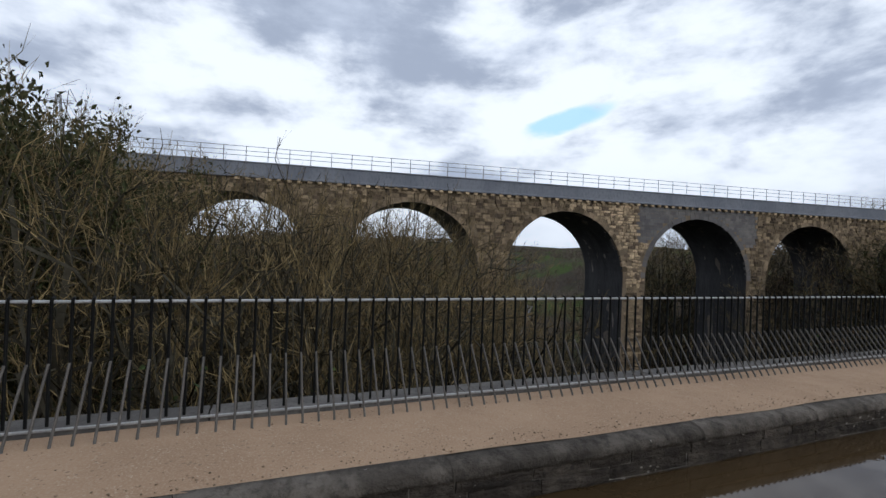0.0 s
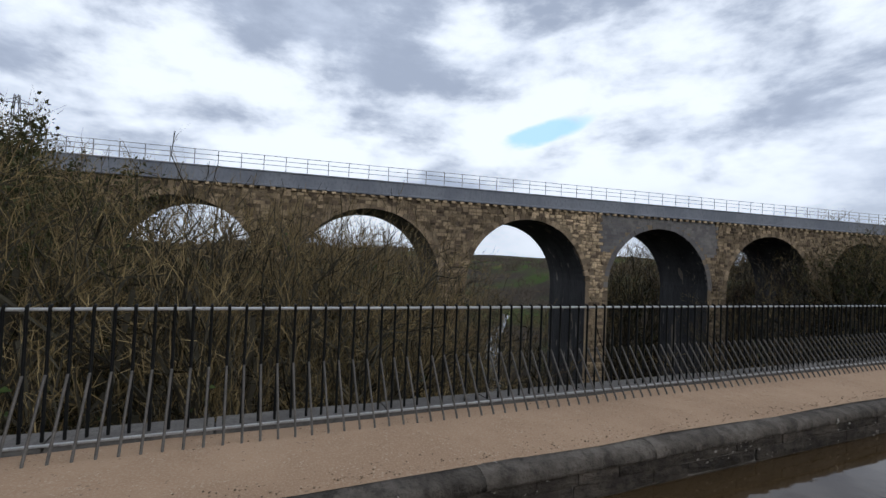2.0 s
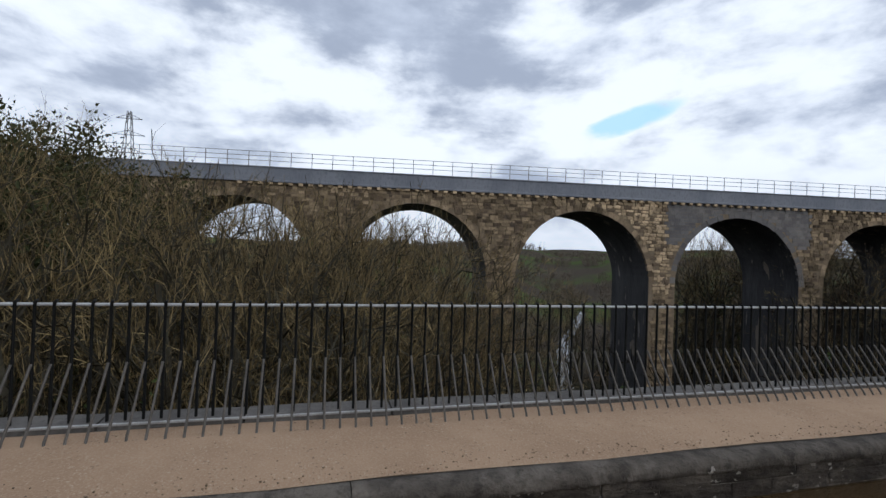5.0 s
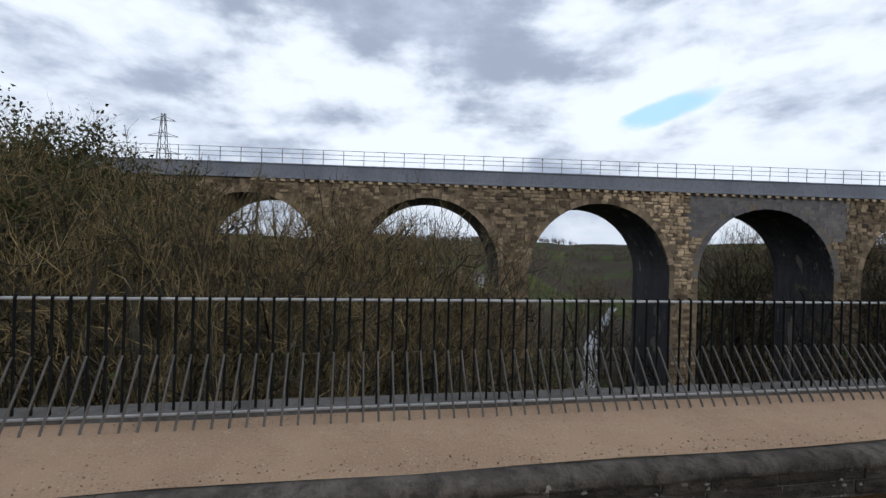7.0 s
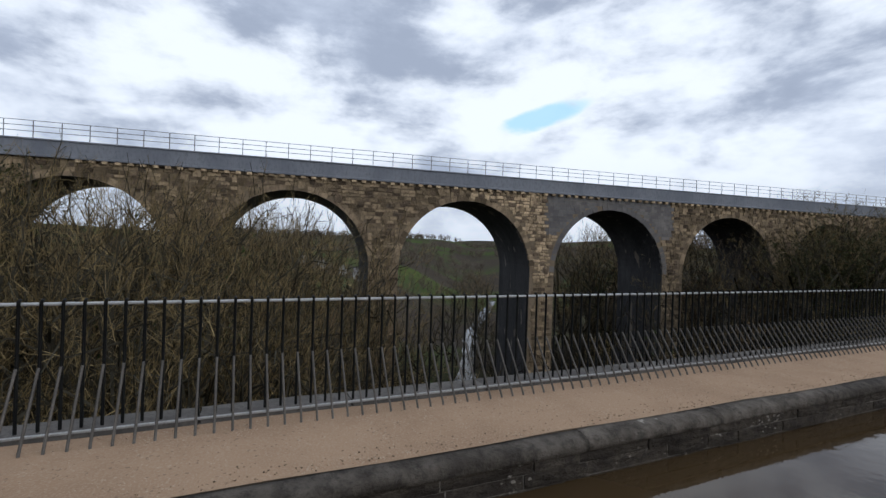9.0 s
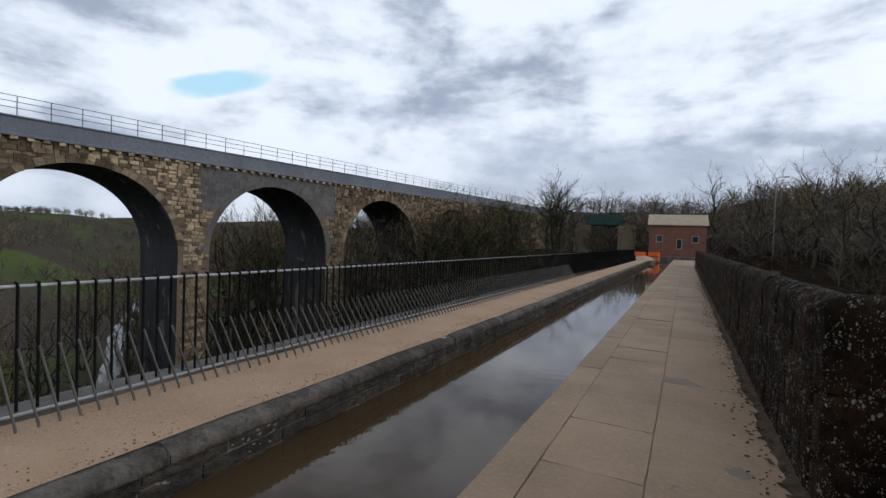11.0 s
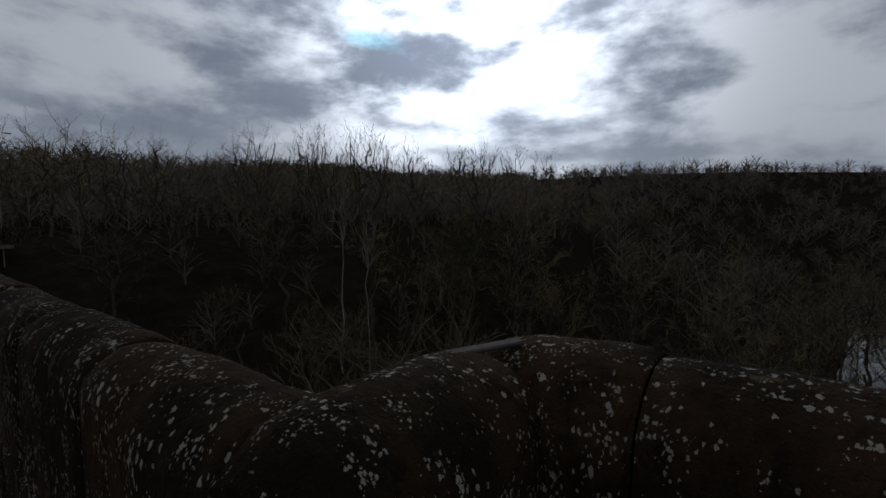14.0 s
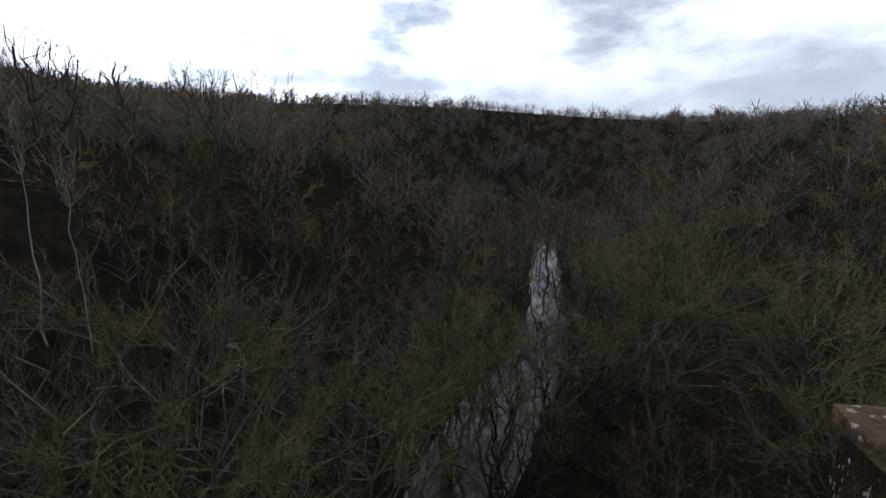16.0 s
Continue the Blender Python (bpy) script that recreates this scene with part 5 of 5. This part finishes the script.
def far_woods():
    """Leafless woods on the far slopes, too many to count."""
    rng = random.Random(77)
    shapes = []
    for s in range(6):
        r2 = random.Random(200 + s)
        segs = [(0, 0, -0.05, 0, 0, 0.62, 0.012, 0.006)]
        for k in range(15):
            h = -0.35 + 1.33 * (k + r2.random()) / 15
            a = k * 2.4 + r2.uniform(-0.5, 0.5)
            flat, size = math.sqrt(max(0.04, 1 - h * h)), r2.uniform(0.75, 1.05)
            q = (math.cos(a) * flat * 0.36 * size, math.sin(a) * flat * 0.36 * size, 0.62 + h * 0.38 * size)
            z = max(0.18, min(0.6, q[2] - math.hypot(q[0], q[1]) * 0.8))
            m = (q[0] * 0.6, q[1] * 0.6, z * 0.3 + q[2] * 0.7)
            segs.append((0, 0, z, *m, 0.006, 0.004))
            for e in range(2):
                segs.append((*m, *[q[i] + r2.gauss(0, 0.055) for i in range(3)], 0.0048, 0.0016))
        shapes.append(np.array(segs))
    rows = []
    def put(x, y, h, sunk=0.2):
        z = float(ground_z(x, y))
        s = shapes[rng.randrange(6)].copy()
        a = rng.uniform(0, 6.28)
        c, sn = math.cos(a), math.sin(a)
        for o in (0, 3):
            X, Y = s[:, o].copy(), s[:, o + 1].copy()
            s[:, o], s[:, o + 1], s[:, o + 2] = (X * c - Y * sn) * h + x, (X * sn + Y * c) * h + y, s[:, o + 2] * h + z
        s[:, 2] -= sunk * h
        s[:, 5] -= sunk * h
        thick = 1.0 + math.hypot(x, y) / 260
        s[:, 6:] *= h * thick * 0.8
        rows.append(s)
    for i in range(1000):
        b = radians(rng.uniform(-6, 62))
        d = rng.uniform(95, 320)
        x, y = d * math.sin(b), 15 + d * math.cos(b)
        if x > 14 or y > 128:
            put(x, y, rng.uniform(10, 18) * (0.85 + 0.5 * noise.noise(Vector((x * 0.03, y * 0.03, 1)))))
    for i in range(1100):
        b = rng.uniform(-35, 135)
        d = 110 + 520 * rng.random() ** 1.5
        x, y = d * math.sin(radians(b)), 15 + d * math.cos(radians(b))
        if abs(y - np.interp(x, RIVER_X, RIVER_Y)) < (9 if x < 105 else -1) or (abs(x) < 14 and y < 126):
            continue
        put(x, y, rng.uniform(12, 18))
    for i in range(500):
        b = radians(rng.uniform(5, 160))
        d = 48 + 260 * rng.random() ** 1.2
        x, y = d * math.sin(b), 15 + d * math.cos(b)
        if x > 13 and abs(y - np.interp(x, RIVER_X, RIVER_Y)) > (6 if x < 105 else -1):
            put(x, y, rng.uniform(3.5, 7))
    for i in range(2600):
        b = radians(rng.uniform(30, 138))
        d = rng.uniform(215, 560)
        clump = 0.75 + 0.7 * noise.noise(Vector((b * 14, d * 0.012, 7)))
        put(d * math.sin(b), 15 + d * math.cos(b), rng.uniform(9, 16) * clump * (1.0 + 0.62 * S((1.15 - b) / 0.7)), 0.36)
    for i in range(3900):
        b = rng.uniform(-96, -42) if i % 8 else rng.uniform(-125, -30)
        d = 95 + 810 * rng.random() ** 0.8
        x, y = d * math.sin(radians(b)), 15 + d * math.cos(radians(b))
        if noise.noise(Vector((x * 0.009, y * 0.009, 3))) < -0.22 or math.hypot((x + 270) / 34, (y - 122) / 20) < 1 or abs(y - np.interp(x, RIVER_X, RIVER_Y)) < 8 or math.hypot(x + 204, y - 52) < 20:
            continue
        if d < 240:
            put(x, y, rng.uniform(3.5, 7.5))
        else:
            put(x, y, rng.uniform(7, 12) * rng.choice((0.7, 1.0, 1.0, 1.3)))
    tagged(new("far_woods", strips_mesh("far_woods", np.concatenate(rows), FAR)), "bare brown woods covering the far valley slopes", "woods", kind="stuff")


far_woods()


# ---- beyond the aqueduct's end ----
def house_model(name, label, w, d, eaves, ridge, wall, roof, windows, at, turn):
    top = tagged(new(name), label, "building")
    top.matrix_world = pose(*at, 0, 0, turn)
    v = [(-w / 2, -d / 2, -2), (w / 2, -d / 2, -2), (w / 2, d / 2, -2), (-w / 2, d / 2, -2), (-w / 2, -d / 2, eaves), (w / 2, -d / 2, eaves), (w / 2, d / 2, eaves), (-w / 2, d / 2, eaves),
         (-w / 2, 0, ridge), (w / 2, 0, ridge)]
    part("wall", mesh_of("wall", v, [(0, 1, 5, 4), (2, 3, 7, 6), (1, 2, 6, 9, 5), (3, 0, 4, 8, 7)], wall), top)
    o = 0.35
    for sgn in (-1, 1):
        slope = (ridge - eaves) / (d / 2)
        y1, z1 = sgn * (d / 2 + o), eaves - slope * o
        rv = [(-w / 2 - o, 0, ridge + 0.06), (w / 2 + o, 0, ridge + 0.06), (w / 2 + o, y1, z1 + 0.06), (-w / 2 - o, y1, z1 + 0.06)]
        rv += [(a, b, c + 0.14) for a, b, c in rv]
        part("roof", mesh_of("roof", rv, [(0, 1, 2, 3), (4, 5, 6, 7), (0, 1, 5, 4), (1, 2, 6, 5), (2, 3, 7, 6), (3, 0, 4, 7)], roof), top)
    for x, z, ww, hh in windows:
        win = part("window", bm_mesh("window", box_bm(-ww / 2, ww / 2, -0.06, 0.02, -hh / 2, hh / 2, 0.01), GLASS), top, pose(x, -d / 2, z))
        for fx, fz, a, b in ((-ww / 2, 0, 0.05, hh / 2 + 0.05), (ww / 2, 0, 0.05, hh / 2 + 0.05), (0, hh / 2, ww / 2, 0.05), (0, -hh / 2, ww / 2, 0.07)):
            part("frame", bm_mesh("frame", box_bm(fx - a, fx + a, -0.10, -0.05, fz - b, fz + b), WHITE), win)
    return top


house_model("brick_building", "low red-brick canal building with a pale tiled roof", 10.2, 8.0, 6.0, 8.1, BRICK, ROOF,
            ((-3.2, 3.2, 1.1, 1.3), (0.4, 2.2, 0.9, 1.9), (3.2, 3.2, 1.1, 1.3)), (-2.0, 119.4, 0.0), 2)
far = house_model("house", "white rendered cottage with a slate roof far across the valley", 9, 7, 5.5, 8.5, WHITE, SLATE,
                  ((-2.6, 3.8, 1.2, 1.2), (2.6, 3.8, 1.2, 1.2), (0, 1.2, 1.2, 2.0)), (0, 0, 0), 0)
first = True
for px, py, tn in ((-206, 64.5, 75), (-214, 58.0, 162), (-222, 50, 160), (-226, 42.5, 158)):
    m = pose(px, py, float(ground_z(px, py)) - 0.5, 0, 0, tn) @ Matrix.Scale(0.72, 4)
    if first:
        far.matrix_world = m
        first = False
    else:
        copy_thing(far, m)


def make_far_end():
    ground = float(ground_z(8.5, 76))
    pole = tagged(new("lamp_post"), "tall thin pale steel lamp post", "lamp post")
    pole.matrix_world = pose(8.5, 76, ground)
    part("pole", tube("pole", [(0, 0, -0.3), (0, 0, 4), (0, 0, 9.9 - ground)], 0.04, STEEL, 8), pole)
    part("arm", tube("arm", [(0, 0, 9.8 - ground), (0.3, 0, 10.0 - ground), (0.8, 0, 10.0 - ground)], 0.035, WHITE, 6), pole)
    part("lantern", bm_mesh("lantern", box_bm(0.7, 1.2, -0.09, 0.09, 9.92 - ground, 10.04 - ground, 0.03), STEEL), pole)
    # green girder bridge on a dark abutment
    br = tagged(new("girder_bridge"), "dark green plate girder railway bridge on stone abutments", "bridge")
    br.matrix_world = pose(-15.6, 127, 0, 0, 0, 6)
    part("girder", bm_mesh("girder", box_bm(-6, 2.2, -0.25, 0.25, 6.2, 8.5, 0.03), GREEN), br)
    part("deck", bm_mesh("deck", box_bm(-6, 2.2, 0.3, 6.5, 6.1, 6.5), SOFFIT), br)
    stiff = box_mesh("stiffener", (0.12, 0.16, 2.2), GREEN, 0.01)
    for k in range(7):
        part("stiffener", stiff, br, pose(-5.2 + k * 1.2, -0.32, 7.25))
    for x in (-6.5, 3.4):
        part("abutment", bm_mesh("abutment", box_bm(x - 2.2, x + 1.6, -0.8, 7, -3, 6.1, 0.06), CORE), br)
    # stone wall across the canal bend and the low wall beyond
    wall = tagged(new("wall_bend"), "low dark stone wall where the canal bends", "wall", kind="structure")
    for k in range(7):
        part("wall_stone", rough_block("wall_stone", (1.15, 0.42, 1.35), GRIT, 400 + k, 0.03, 2), wall, pose(1.6 + k * 1.17, 63.6 + k * 0.10, 0.5))
    bank = tagged(new("canal_bank", bm_mesh("canal_bank", box_bm(-13, 4, Y1 + 15, Y1 + 15.6, -0.9, 0.34, 0.05), KERB_TOP)), "grey stone edge of the canal bend", "canal edge", kind="structure")
    # orange mesh barrier round a mound of gravel at the end of the path
    mound_v, mound_f = [], []
    for i in range(7):
        for j in range(14):
            a = 2 * math.pi * j / 14
            r = 1.0 - i / 6.5
            mound_v.append((math.cos(a) * 1.25 * r, math.sin(a) * 3.2 * r, 0.42 * math.sin(min(1, i / 5) * math.pi / 2) + 0.05 * math.sin(j * 2.1 + i)))
    for i in range(6):
        for j in range(14):
            mound_f.append((i * 14 + j, i * 14 + (j + 1) % 14, i * 14 + 14 + (j + 1) % 14, i * 14 + 14 + j))
    mound_f.append(tuple(range(84, 98)))
    md = tagged(new("gravel_mound", mesh_of("gravel_mound", mound_v, mound_f, SAND, True)), "heap of pale yellow gravel at the path's end", "gravel heap")
    md.location = (-4.4, Y1 + 0.5, PATHZ)
    for k, (x, y, tn) in enumerate(((-4.9, Y1 + 4.3, 4), (-3.5, Y1 + 4.6, -12), (-6.2, Y1 + 4.0, 10))):
        b = tagged(new("road_barrier"), "bright orange plastic barrier across the path", "barrier", "barriers at the path's end")
        b.matrix_world = pose(x, y, -0.05, 0, 0, tn)
        part("panel", bm_mesh("panel", box_bm(-0.6, 0.6, -0.03, 0.03, 0.6, 1.05, 0.02), ORANGE), b)
        part("lower_panel", bm_mesh("lower_panel", box_bm(-0.6, 0.6, -0.03, 0.03, 0.2, 0.45, 0.02), ORANGE), b)
        for sx in (-0.55, 0.55):
            part("leg", bm_mesh("leg", box_bm(sx - 0.04, sx + 0.04, -0.2, 0.2, 0.0, 1.0, 0.02), ORANGE), b)
    base = tagged(new("quay", bm_mesh("quay", box_bm(-9, KB + 0.2, Y1 + 1, Y1 + 15, -0.95, -0.05, 0.03), LEDGE)), "grey paved ground at the end of the railing", "pavement", kind="structure")
    tow = tagged(new("pavement", bm_mesh("pavement", box_bm(-1.2, 9, Y1 + 8, Y1 + 30, -0.95, -0.06, 0.03), KERB_TOP)), "grey pavement beyond the towpath", "pavement", kind="structure")
    # white bollards by the bend
    bol = tagged(new("bollard", tube("bollard", [(0, 0, -0.2), (0, 0, 0.85), (0, 0, 0.98)], 0.11, WHITE, 10)), "short white-painted post by the canal bend", "bollard", "white posts")
    bol.location = (2.6, 84.5, -0.06)
    for x, y in ((6.6, 80.5), (2.2, 86.0)):
        copy_thing(bol, pose(x, y, -0.06))


make_far_end()


def make_pylon():
    x, y = -183.0, -59.0
    z = float(ground_z(x, y))
    top = 47.0
    h = top - z
    py = tagged(new("electricity_pylon"), "grey steel lattice electricity pylon on the skyline", "pylon")
    py.matrix_world = pose(x, y, z)
    segs = []
    for i in range(10):
        a, b = i / 10, (i + 1) / 10
        wa, wb = 3.2 * (1 - a) + 0.5, 3.2 * (1 - b) + 0.5
        cs = [(-1, -1), (1, -1), (1, 1), (-1, 1)]
        for k in range(4):
            p, q = cs[k], cs[(k + 1) % 4]
            segs.append((p[0] * wa, p[1] * wa, a * h, p[0] * wb, p[1] * wb, b * h, 0.16, 0.16))
            segs.append((p[0] * wa, p[1] * wa, a * h, q[0] * wb, q[1] * wb, b * h, 0.09, 0.09))
    part("tower", segments_mesh("tower", segs, STEEL), py)
    for zz, w in ((0.72, 6.0), (0.84, 5.0), (0.95, 4.0)):
        arm = [(0, -w, zz * h, 0, w, zz * h, 0.14, 0.14), (0, -w, zz * h, 0, 0, zz * h + 1.6, 0.1, 0.1), (0, w, zz * h, 0, 0, zz * h + 1.6, 0.1, 0.1)]
        part("cross_arm", segments_mesh("cross_arm", arm, STEEL), py)


make_pylon()
